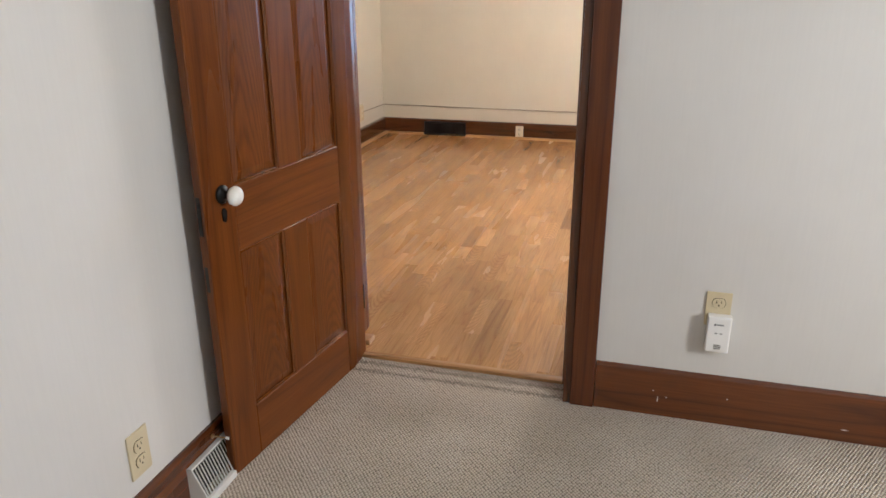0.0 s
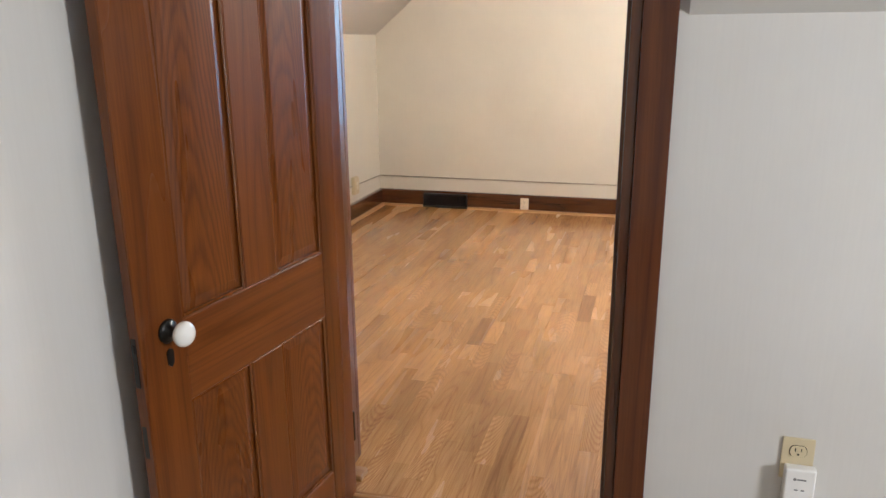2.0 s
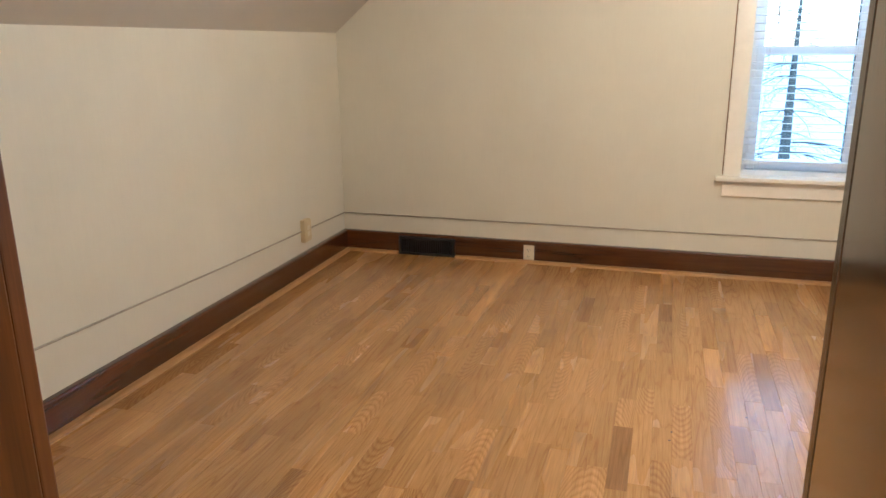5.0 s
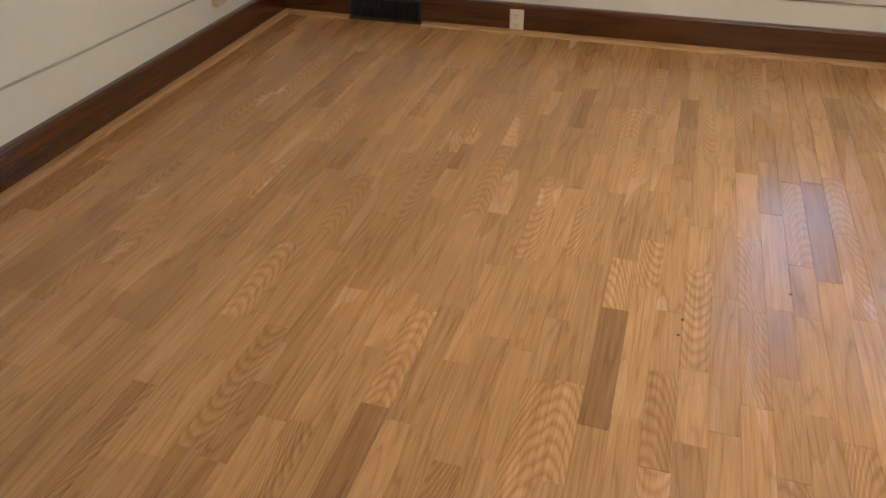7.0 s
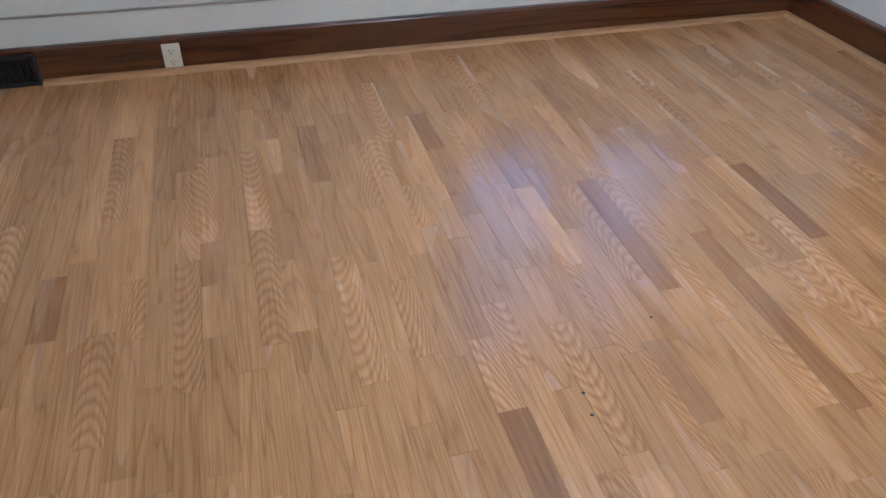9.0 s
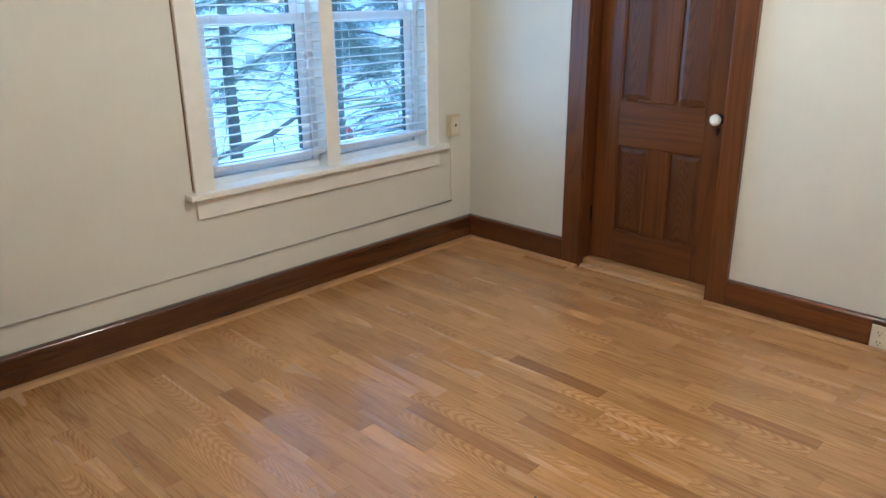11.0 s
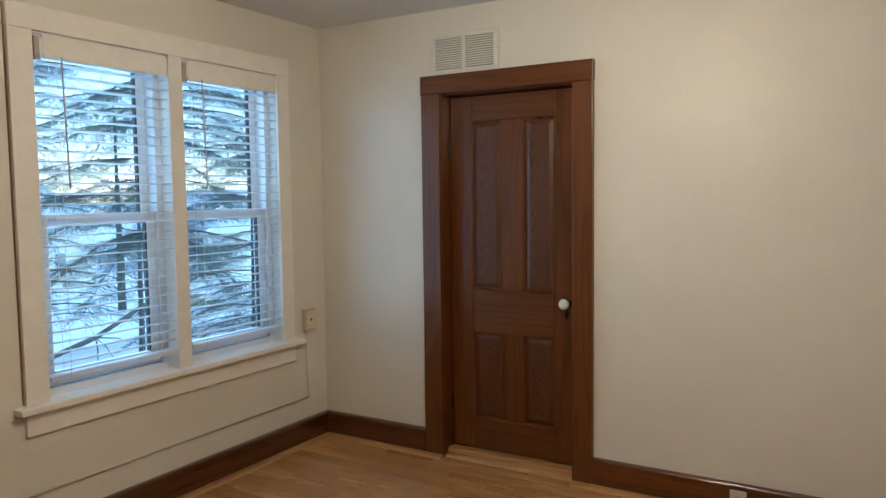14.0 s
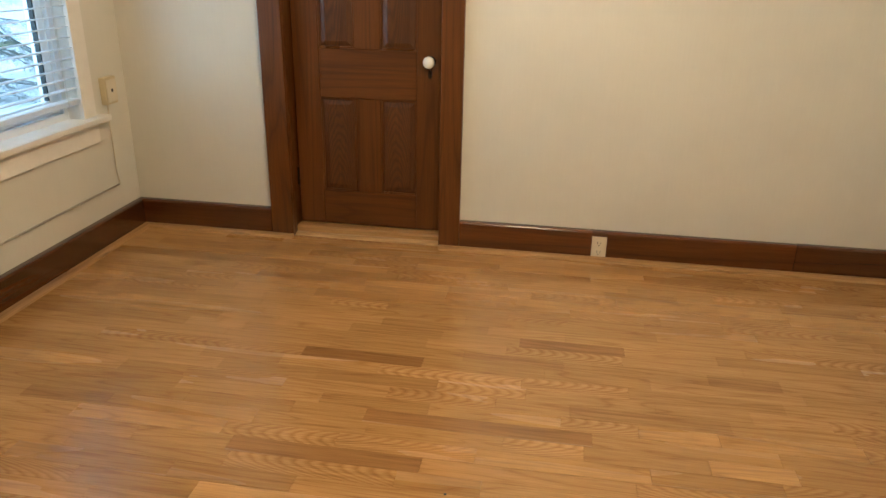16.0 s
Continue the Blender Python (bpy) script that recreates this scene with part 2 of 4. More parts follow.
def glass_material():
    m = bpy.data.materials.new("window_glass")
    m.use_nodes = True
    nt = m.node_tree
    out = nt.nodes["Material Output"]
    clear = nt.nodes.new("ShaderNodeBsdfTransparent")
    clear.inputs[0].default_value = (0.95, 0.97, 0.97, 1)
    gloss = nt.nodes.new("ShaderNodeBsdfGlossy")
    gloss.inputs["Roughness"].default_value = 0.02
    lw = nt.nodes.new("ShaderNodeLayerWeight")
    power = nt.nodes.new("ShaderNodeMath")
    power.operation = "POWER"
    power.inputs[1].default_value = 5.0
    nt.links.new(lw.outputs["Facing"], power.inputs[0])
    fres = nt.nodes.new("ShaderNodeMath")
    fres.operation = "MULTIPLY_ADD"
    fres.inputs[1].default_value, fres.inputs[2].default_value = 0.9, 0.025
    nt.links.new(power.outputs[0], fres.inputs[0])
    mx = nt.nodes.new("ShaderNodeMixShader")
    nt.links.new(fres.outputs[0], mx.inputs[0])
    nt.links.new(clear.outputs[0], mx.inputs[1])
    nt.links.new(gloss.outputs[0], mx.inputs[2])
    nt.links.new(mx.outputs[0], out.inputs[0])
    return m


def glow_material(name, colour, strength):
    m, nt, b = material(name, 0.4)
    b.inputs["Base Color"].default_value = (0.9, 0.88, 0.84, 1)
    b.inputs["Emission Color"].default_value = (*colour, 1)
    b.inputs["Emission Strength"].default_value = strength
    return m


DOOR_D, DOOR_M, DOOR_L = (0.108, 0.0305, 0.0038), (0.138, 0.0402, 0.0047), (0.164, 0.0505, 0.0059)
WOOD_DOOR = {a: wood("stained_pine_" + a, DOOR_D, DOOR_M, DOOR_L, a, 0.30, 0.12, 8.0) for a in "xyz"}
WOOD_PANEL = figured("figured_stained_pine", (0.104, 0.0292, 0.0039), (0.162, 0.0495, 0.0059), "x", "z", 11.0, 62.0, 0.10, 0.30, 0.12, pores=0.25, spec=0.28, swirl=2.6)
WOOD_MOULD = wood("glossy_moulding", DOOR_D, DOOR_M, DOOR_L, "z", 0.12, 0.7, 8.0)
BASE_D, BASE_M, BASE_L = (0.056, 0.0172, 0.0045), (0.078, 0.0236, 0.0058), (0.094, 0.0294, 0.0071)
# same stain darkened: the weaker light on door 2 and jambs put into colour
DIM_D, DIM_M, DIM_L = (0.080, 0.0250, 0.0045), (0.110, 0.0355, 0.0058), (0.134, 0.045, 0.0074)
WOOD_DIM = {a: wood("dim_stained_pine_" + a, DIM_D, DIM_M, DIM_L, a, 0.30, 0.15, 8.0) for a in "xyz"}
WOOD_DIM_PANEL = figured("dim_figured_pine", (0.064, 0.0205, 0.0038), (0.108, 0.036, 0.0063), "x", "z", 11.0, 62.0, 0.10, 0.40, 0.10, pores=0.25, swirl=2.6)
for m in (*WOOD_DOOR.values(), WOOD_PANEL):
    m.node_tree.nodes["Principled BSDF"].inputs["Specular IOR Level"].default_value = 0.28
WOOD_BASE = {a: wood("dark_stained_fir_" + a, BASE_D, BASE_M, BASE_L, a, 0.17, 0.6, 7.0) for a in "xyz"}
# same finish as WOOD_BASE, brightened in colour where more light falls on it
WOOD_BASE_LIT = {a: wood("lit_stained_fir_" + a, (0.082, 0.0240, 0.0056), (0.112, 0.0330, 0.0072), (0.136, 0.0420, 0.0088), a, 0.20, 0.5, 7.0) for a in "xy"}
WOOD_CASING = {a: wood("red_stained_fir_" + a, (0.078, 0.0208, 0.0047), (0.104, 0.0280, 0.0060), (0.122, 0.0350, 0.0076), a, 0.24, 0.3, 7.0) for a in "xyz"}
WOOD_PALE_SHOE = wood("pale_oak_strip", (0.46, 0.28, 0.12), (0.56, 0.36, 0.17), (0.62, 0.42, 0.21), "y", 0.32, 0.2, 14.0)
WOOD_SHOE = {a: wood("light_oak_" + a, (0.32, 0.17, 0.058), (0.44, 0.250, 0.092), (0.50, 0.300, 0.118), a, 0.32, 0.2, 14.0) for a in "xy"}
OAK = wood("oak_laminate", (0.365, 0.194, 0.066), (0.450, 0.254, 0.092), (0.486, 0.281, 0.105), "y", 0.24, 0.2, 13.0, 120.0, 0.06, 0.17, mult=9.0, stretch=0.075)
OAK_DARK = wood("oak_laminate_dark", (0.270, 0.136, 0.045), (0.320, 0.168, 0.058), (0.350, 0.188, 0.067), "y", 0.24, 0.2, 14.0, 120.0, 0.08, 0.12)
OAK_PALE = figured("oak_laminate_figured", (0.370, 0.190, 0.064), (0.495, 0.282, 0.108), "u", "v", 22.0, 42.0, 0.11, 0.24, 0.2, tone=0.14, pores=0.25, swirl=1.2)
JOINT = plain("laminate_core", (0.20, 0.10, 0.045), 0.8)
WALL_MAT = wall_paint("cream_wall_paint", (0.715, 0.700, 0.625), 0.42)
WALL1_MAT = wall_paint("pale_grey_wall_paint", (0.665, 0.645, 0.610), 0.5)
# slope and soffit: one even grey, darker than walls and flat ceiling
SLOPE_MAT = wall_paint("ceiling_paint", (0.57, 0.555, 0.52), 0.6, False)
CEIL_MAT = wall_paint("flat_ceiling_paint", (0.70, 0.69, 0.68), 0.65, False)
CARPET = carpet_material()
TRIM_WHITE = plain("white_trim_paint", (0.84, 0.82, 0.77), 0.38, coat=0.1, vary=0.04, relief=0.06)
VINYL = plain("white_vinyl", (0.80, 0.81, 0.82), 0.35, vary=0.03, relief=0.03)
SLAT = plain("blind_slat", (0.78, 0.79, 0.80), 0.4, vary=0.03, relief=0.04)
slat_nt = SLAT.node_tree
thin = slat_nt.nodes.new("ShaderNodeBsdfTranslucent")
thin.inputs[0].default_value = (0.82, 0.84, 0.85, 1)
part_through = slat_nt.nodes.new("ShaderNodeMixShader")
part_through.inputs[0].default_value = 0.38
slat_nt.links.new(slat_nt.nodes["Principled BSDF"].outputs[0], part_through.inputs[1])
slat_nt.links.new(thin.outputs[0], part_through.inputs[2])
slat_nt.links.new(part_through.outputs[0], slat_nt.nodes["Material Output"].inputs[0])
CORD = plain("blind_cord", (0.66, 0.64, 0.6), 0.8)
WAND = plain("clear_plastic_wand", (0.45, 0.42, 0.40), 0.25)
IVORY = plain("ivory_plastic", (0.62, 0.53, 0.34), 0.35, vary=0.05, relief=0.05)
ALMOND = plain("almond_plastic", (0.70, 0.64, 0.50), 0.35, vary=0.05, relief=0.05)
# grey darkened to carry the shadow line under the wire
WIRE = plain("shadow_toned_wire", (0.40, 0.37, 0.32), 0.7, vary=0.2, scale=5.0)
WHITE_PLASTIC = plain("white_plastic", (0.82, 0.81, 0.79), 0.4, vary=0.03, relief=0.05)
SLOT = plain("slot_dark", (0.02, 0.018, 0.015), 0.6)
PRINT = plain("grey_print", (0.22, 0.22, 0.22), 0.6)
PORCELAIN = plain("white_porcelain", (0.84, 0.82, 0.77), 0.08, coat=0.6, vary=0.02, relief=0.0)
BLACK_IRON = plain("black_japanned_iron", (0.012, 0.011, 0.010), 0.3, 0.4, vary=0.3, relief=0.2)
BLACK_STEEL = plain("black_enamel_steel", (0.014, 0.014, 0.015), 0.35, vary=0.2, relief=0.1)
BRASS = plain("old_brass", (0.42, 0.30, 0.14), 0.35, 1.0, vary=0.2)
NICKEL = plain("brushed_nickel", (0.6, 0.58, 0.55), 0.3, 1.0)
WHITE_METAL = plain("white_enamel_metal", (0.72, 0.71, 0.68), 0.35, vary=0.06, relief=0.08)
GASKET = plain("black_gasket", (0.012, 0.013, 0.015), 0.6)
CLEAR_CLIP = plain("clear_clip", (0.42, 0.38, 0.32), 0.2)
GLASS = glass_material()
SHADE_GLOW = glow_material("lit_frosted_glass", (1.0, 0.80, 0.60), 7.0)
SPLINTER = plain("bare_wood", (0.62, 0.52, 0.40), 0.7)
SNOW = plain("snow", (0.88, 0.89, 0.90), 0.7, vary=0.06, scale=0.4, relief=0.3, fine=6.0)
ASPHALT = plain("snowy_road", (0.56, 0.56, 0.56), 0.6, vary=0.2, scale=0.7)
GRASS = plain("winter_grass", (0.16, 0.17, 0.08), 0.9, vary=0.4, scale=0.8)
BARK = plain("bark", (0.085, 0.078, 0.070), 0.9, vary=0.3, scale=6.0, relief=0.6, fine=30.0)
NEEDLE = plain("conifer_needles", (0.10, 0.115, 0.095), 0.7, vary=0.5, scale=1.5)
SIDING = plain("house_siding", (0.62, 0.60, 0.57), 0.7, vary=0.05)
ROOFING = plain("roof_snow", (0.72, 0.74, 0.78), 0.7, vary=0.1)
SIGN_RED = plain("sign_red", (0.55, 0.02, 0.02), 0.4)
SIGN_WHITE = plain("sign_white", (0.8, 0.8, 0.8), 0.4)
GALV = plain("galvanised_post", (0.35, 0.35, 0.36), 0.4, 0.8)

# ---- helpers of this scene ----


def finish(name, bm, mat, smooth=False):
    bmesh.ops.recalc_face_normals(bm, faces=bm.faces)
    me = bpy.data.meshes.new(name)
    bm.to_mesh(me)
    bm.free()
    for mm in (mat if isinstance(mat, (list, tuple)) else [mat]):
        me.materials.append(mm)
    if smooth:
        me.polygons.foreach_set("use_smooth", [True] * len(me.polygons))
    return me


def part(name, bm, mat, parent, label="", smooth=False):
    ob = new(name, finish(name, bm, mat, smooth))
    ob.parent = parent
    if label:
        tagged(ob, label)
    return ob


def thing(name, place, label, category, group="", rz=0.0, kind=""):
    ob = new(name)
    ob.empty_display_size = 0.05
    ob.matrix_world = pose(*place, 0, 0, rz)
    return tagged(ob, label, category, group, kind)


def structure(name, bm, mat, label="", category="", smooth=False):
    return tagged(new(name, finish(name, bm, mat, smooth)), label, category or name.split("_")[0], kind="structure")


def box(x0, x1, y0, y1, z0, z1, bevel=0.0, bm=None, seg=1):
    bm = bm or bmesh.new()
    made = bmesh.ops.create_cube(bm, size=1, matrix=Matrix.LocRotScale(
        ((x0 + x1) / 2, (y0 + y1) / 2, (z0 + z1) / 2), None, (x1 - x0, y1 - y0, z1 - z0)))
    if bevel:
        edges = {e for v in made["verts"] for e in v.link_edges}
        bmesh.ops.bevel(bm, geom=list(edges), offset=bevel, segments=seg, affect="EDGES", profile=0.6)
    return bm


def prism(outline, axis, a, b, bm=None):
    """An outline of (u, v) pulled along an axis from a to b. x: (y, z); y: (x, z); z: (x, y)."""
    bm = bm or bmesh.new()
    put = {"x": lambda u, v, s: (s, u, v), "y": lambda u, v, s: (u, s, v), "z": lambda u, v, s: (u, v, s)}[axis]
    one = [bm.verts.new(put(u, v, a)) for u, v in outline]
    two = [bm.verts.new(put(u, v, b)) for u, v in outline]
    n = len(outline)
    bm.faces.new(one)
    bm.faces.new(two[::-1])
    for i in range(n):
        j = (i + 1) % n
        bm.faces.new((one[i], two[i], two[j], one[j]))
    return bm


def lathe(profile, axis="y", steps=24, bm=None, at=(0, 0, 0)):
    """A turned shape: profile of (radius, distance along the axis)."""
    bm = bm or bmesh.new()
    rings = []
    for r, d in profile:
        ring = []
        for i in range(steps):
            a = 2 * math.pi * i / steps
            c, s = r * math.cos(a), r * math.sin(a)
            p = {"y": (c, d, s), "z": (c, s, d), "x": (d, c, s)}[axis]
            ring.append(bm.verts.new((p[0] + at[0], p[1] + at[1], p[2] + at[2])))
        rings.append(ring)
    for p, q in zip(rings, rings[1:]):
        for i in range(steps):
            j = (i + 1) % steps
            bm.faces.new((p[i], p[j], q[j], q[i]))
    bm.faces.new(rings[0])
    bm.faces.new(rings[-1][::-1])
    return bm


def tube(points, radius, steps=6, bm=None, taper=1.0):
    bm = bm or bmesh.new()
    pts = [Vector(p) for p in points]
    rings = []
    for i, p in enumerate(pts):
        d = (pts[min(i + 1, len(pts) - 1)] - pts[max(i - 1, 0)]).normalized()
        side = d.cross(Vector((0.13, 0.21, 1)) if abs(d.z) < 0.9 else Vector((1, 0.1, 0))).normalized()
        up = d.cross(side)
        r = radius * (1 + (taper - 1) * i / (len(pts) - 1))
        rings.append([bm.verts.new(p + r * (math.cos(2 * math.pi * k / steps) * side + math.sin(2 * math.pi * k / steps) * up)) for k in range(steps)])
    for a, b in zip(rings, rings[1:]):
        for k in range(steps):
            m = (k + 1) % steps
            bm.faces.new((a[k], a[m], b[m], b[k]))
    bm.faces.new(rings[0])
    bm.faces.new(rings[-1][::-1])
    return bm


def wall_with_holes(axis, inner, outer, a0, a1, z0, z1, holes):
    """A wall along x ('x': inner and outer are y) or along y, with rectangular openings (a0, a1, z0, z1)."""
    bm = bmesh.new()

    def cell(p, q, lo, hi):
        if q - p < 1e-4 or hi - lo < 1e-4:
            return
        i, o = min(inner, outer), max(inner, outer)
        box(p, q, i, o, lo, hi, bm=bm) if axis == "x" else box(i, o, p, q, lo, hi, bm=bm)
    cuts = sorted({a0, a1, *[h[0] for h in holes], *[h[1] for h in holes]})
    for p, q in zip(cuts, cuts[1:]):
        z = z0
        for h in sorted((h for h in holes if h[0] <= p + 1e-6 and h[1] >= q - 1e-6), key=lambda h: h[2]):
            cell(p, q, z, h[2])
            z = h[3]
        cell(p, q, z, z1)
    bmesh.ops.remove_doubles(bm, verts=bm.verts, dist=1e-5)
    return bm


# ---- the plan, in metres ----
N_WALL, E_WALL, W_WALL = 6.245, 1.445, -2.905        # laminate room
P_SOUTH, P_NORTH = 1.845, 2.140                      # partition between the rooms
W1_WALL, E1_WALL, S1_WALL = -1.580, 2.30, -1.45      # carpeted room
CEIL, KNEE, RISE_X = 2.430, 1.497, -1.773
D1_L, D1_R, D1_TOP = -1.466, -0.592, 2.03            # doorway between the rooms
D2_N, D2_S, D2_TOP = 5.402, 4.652, 1.982              # closed door
WIN_L, WIN_R, WIN_B, WIN_T = -0.292, 1.062, 0.630, 2.112
BASE_H = 0.145
CARPET_Z = -0.024                                     # the carpet lies lower than the laminate

# ---- structure ----
structure("wall_north", wall_with_holes("x", N_WALL, N_WALL + 0.16, W_WALL, E_WALL, -0.2, 2.6, [(WIN_L, WIN_R, WIN_B - 0.02, WIN_T)]),
          WALL_MAT, "cream painted wall with a double window", "wall")
structure("wall_east", wall_with_holes("y", E_WALL, E_WALL + 0.14, P_NORTH, N_WALL + 0.16, -0.2, 2.6, [(D2_S - 0.03, D2_N + 0.03, 0.0, D2_TOP + 0.03)]),
          WALL_MAT, "cream painted wall with a closed wooden door", "wall")
structure("wall_west", box(W_WALL - 0.14, W_WALL, P_NORTH, N_WALL + 0.16, -0.2, 1.60), WALL_MAT, "low cream knee wall under the sloping ceiling", "wall")
structure("wall_partition", wall_with_holes("x", P_SOUTH, P_NORTH, W_WALL - 0.14, E1_WALL + 0.14, -0.2, 2.6, [(D1_L - 0.025, D1_R + 0.0268, -0.2, D1_TOP + 0.025)]),
          WALL1_MAT, "pale painted partition wall with the open doorway", "wall")
structure("wall_partition_lining", wall_with_holes("x", P_NORTH, P_NORTH + 0.006, W_WALL, E_WALL, 0, 2.6, [(D1_L - 0.1, D1_R + 0.1, 0, D1_TOP + 0.1)]),
          WALL_MAT, "cream painted face of the partition", "wall")
structure("wall_carpet_west", box(W1_WALL - 0.14, W1_WALL, S1_WALL - 0.14, P_SOUTH, -0.2, 2.6), WALL1_MAT, "pale grey painted wall behind the open door", "wall")
structure("wall_carpet_south", box(W1_WALL, E1_WALL, S1_WALL - 0.14, S1_WALL, -0.2, 2.6), WALL1_MAT, "pale grey painted wall", "wall")
structure("wall_carpet_east", wall_with_holes("y", E1_WALL, E1_WALL + 0.14, S1_WALL - 0.14, P_SOUTH, -0.2, 2.6, [(-0.10, 0.54, 1.10, 1.95)]),
          WALL1_MAT, "pale grey painted wall with a window opening", "wall")
structure("ceiling", box(RISE_X, E_WALL + 0.14, P_NORTH, N_WALL + 0.16, CEIL, CEIL + 0.12), CEIL_MAT, "flat white painted ceiling", "ceiling")
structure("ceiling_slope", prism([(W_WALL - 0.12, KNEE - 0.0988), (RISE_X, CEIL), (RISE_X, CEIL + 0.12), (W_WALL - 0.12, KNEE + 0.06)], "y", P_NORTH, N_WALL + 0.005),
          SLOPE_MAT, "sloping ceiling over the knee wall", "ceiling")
structure("ceiling_carpet_room", box(W1_WALL - 0.14, E1_WALL + 0.14, S1_WALL - 0.14, P_SOUTH, 2.45, 2.57), CEIL_MAT, "flat painted ceiling", "ceiling")
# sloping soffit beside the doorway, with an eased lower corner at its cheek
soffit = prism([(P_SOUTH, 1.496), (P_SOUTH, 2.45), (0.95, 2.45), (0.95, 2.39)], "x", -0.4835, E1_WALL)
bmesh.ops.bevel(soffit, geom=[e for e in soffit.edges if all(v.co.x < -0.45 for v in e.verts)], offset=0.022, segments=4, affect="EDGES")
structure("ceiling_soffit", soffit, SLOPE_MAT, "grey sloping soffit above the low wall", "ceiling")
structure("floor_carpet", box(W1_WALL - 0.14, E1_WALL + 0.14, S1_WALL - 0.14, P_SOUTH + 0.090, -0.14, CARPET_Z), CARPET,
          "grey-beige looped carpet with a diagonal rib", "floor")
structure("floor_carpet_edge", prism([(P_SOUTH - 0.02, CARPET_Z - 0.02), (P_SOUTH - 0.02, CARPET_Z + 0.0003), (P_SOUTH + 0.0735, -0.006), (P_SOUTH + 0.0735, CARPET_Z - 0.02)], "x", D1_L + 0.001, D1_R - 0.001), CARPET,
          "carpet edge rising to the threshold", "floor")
floor = structure("floor", box(W_WALL - 0.14, E_WALL + 0.14, P_SOUTH + 0.091, N_WALL + 0.16, -0.12, -0.006), JOINT,
                  "glossy three-strip oak laminate floor", "floor")

# ---- baseboards and shoe moulding ----


def board_profile(h, t):
    return [(0, 0), (t, 0), (t, h - 0.013)] + [(t - 0.012 + 0.012 * math.cos(a), h - 0.013 + 0.012 * math.sin(a)) for a in [math.pi * k / 18 for k in range(1, 9)]] + [(0, h)]


def low_profile(h, t):
    return [(d, z + CARPET_Z) for d, z in board_profile(h, t)]


def quarter(r, t):
    return [(t, 0)] + [(t + 2.0 * r * math.cos(a), r * math.sin(a)) for a in (0, 0.4, 0.8, 1.2, math.pi / 2)]


def run(name, along, wall, side, a, b, profile, mat, label):
    """A moulding on a wall: along 'x' or 'y', side +1 or -1 the way into the room."""
    outline = [(wall + side * d, z) for d, z in profile]
    structure(name, prism(outline, along, a, b), mat[along], label, "baseboard" if name == "baseboard" else "trim")


dark_label = "dark red-brown varnished baseboard with chipped edges"
T = 0.030
run("baseboard", "x", N_WALL, -1, W_WALL, -2.472, board_profile(BASE_H, T), WOOD_BASE, dark_label)
run("baseboard", "x", N_WALL, -1, -2.080, -1.600, board_profile(BASE_H, T), WOOD_BASE, dark_label)
run("baseboard", "x", N_WALL, -1, -1.524, E_WALL - T, board_profile(BASE_H, T), WOOD_BASE, dark_label)
run("baseboard", "x", N_WALL, -1, -2.472, -2.080, board_profile(BASE_H, 0.020), WOOD_BASE, dark_label)
run("baseboard", "x", N_WALL, -1, -1.600, -1.524, board_profile(BASE_H, 0.024), WOOD_BASE, dark_label)
run("baseboard", "y", W_WALL, 1, P_NORTH + 0.006, N_WALL - T, board_profile(BASE_H, T), WOOD_BASE, dark_label)
run("baseboard", "y", E_WALL, -1, D2_N + 0.114, N_WALL, board_profile(BASE_H, T), WOOD_BASE, dark_label)
run("baseboard", "y", E_WALL, -1, 3.908, D2_S - 0.104, board_profile(BASE_H, T), WOOD_BASE_LIT, dark_label)
run("baseboard", "y", E_WALL, -1, 2.985, 3.836, board_profile(BASE_H, T), WOOD_BASE_LIT, dark_label)
run("baseboard", "y", E_WALL, -1, 3.836, 3.908, board_profile(BASE_H, 0.024), WOOD_BASE, dark_label)
run("baseboard", "y", E_WALL, -1, P_NORTH + 0.006, 2.982, board_profile(BASE_H + 0.002, T - 0.002), WOOD_BASE, dark_label)
run("baseboard", "x", P_NORTH + 0.006, 1, W_WALL + T, D1_L - 0.115, board_profile(BASE_H, T), WOOD_BASE, dark_label)
run("baseboard", "x", P_NORTH + 0.006, 1, D1_R + 0.115, E_WALL - T, board_profile(BASE_H, T), WOOD_BASE, dark_label)
run("baseboard", "x", P_SOUTH, -1, D1_R + 0.110, E1_WALL - T, low_profile(0.176, 0.018), WOOD_BASE_LIT, dark_label)
run("baseboard", "y", W1_WALL, 1, S1_WALL, P_SOUTH - 0.03, low_profile(0.168, 0.018), WOOD_BASE_LIT, dark_label)
run("baseboard", "x", S1_WALL, 1, W1_WALL + T, E1_WALL - T, low_profile(0.176, T), WOOD_BASE, dark_label)
run("baseboard", "y", E1_WALL, -1, S1_WALL, P_SOUTH - 0.03, low_profile(0.176, T), WOOD_BASE, dark_label)
shoe_label = "light oak quarter-round shoe moulding"
run("trim", "x", N_WALL, -1, W_WALL + T, -2.484, quarter(0.018, T), WOOD_SHOE, shoe_label)
run("trim", "x", N_WALL, -1, -2.068, E_WALL - T, quarter(0.018, T), WOOD_SHOE, shoe_label)
run("trim", "y", W_WALL, 1, P_NORTH + 0.03, N_WALL - T, quarter(0.018, T), WOOD_SHOE, shoe_label)
run("trim", "y", E_WALL, -1, D2_N - 0.001, N_WALL - T, quarter(0.018, T), WOOD_SHOE, shoe_label)
run("trim", "y", E_WALL, -1, P_NORTH + 0.03, D2_S - 0.004, quarter(0.018, T), WOOD_SHOE, shoe_label)
run("trim", "x", P_NORTH + 0.006, 1, W_WALL + T, D1_L - 0.115, quarter(0.018, T), WOOD_SHOE, shoe_label)
run("trim", "x", P_NORTH + 0.006, 1, D1_R + 0.115, E_WALL - T, quarter(0.018, T), WOOD_SHOE, shoe_label)

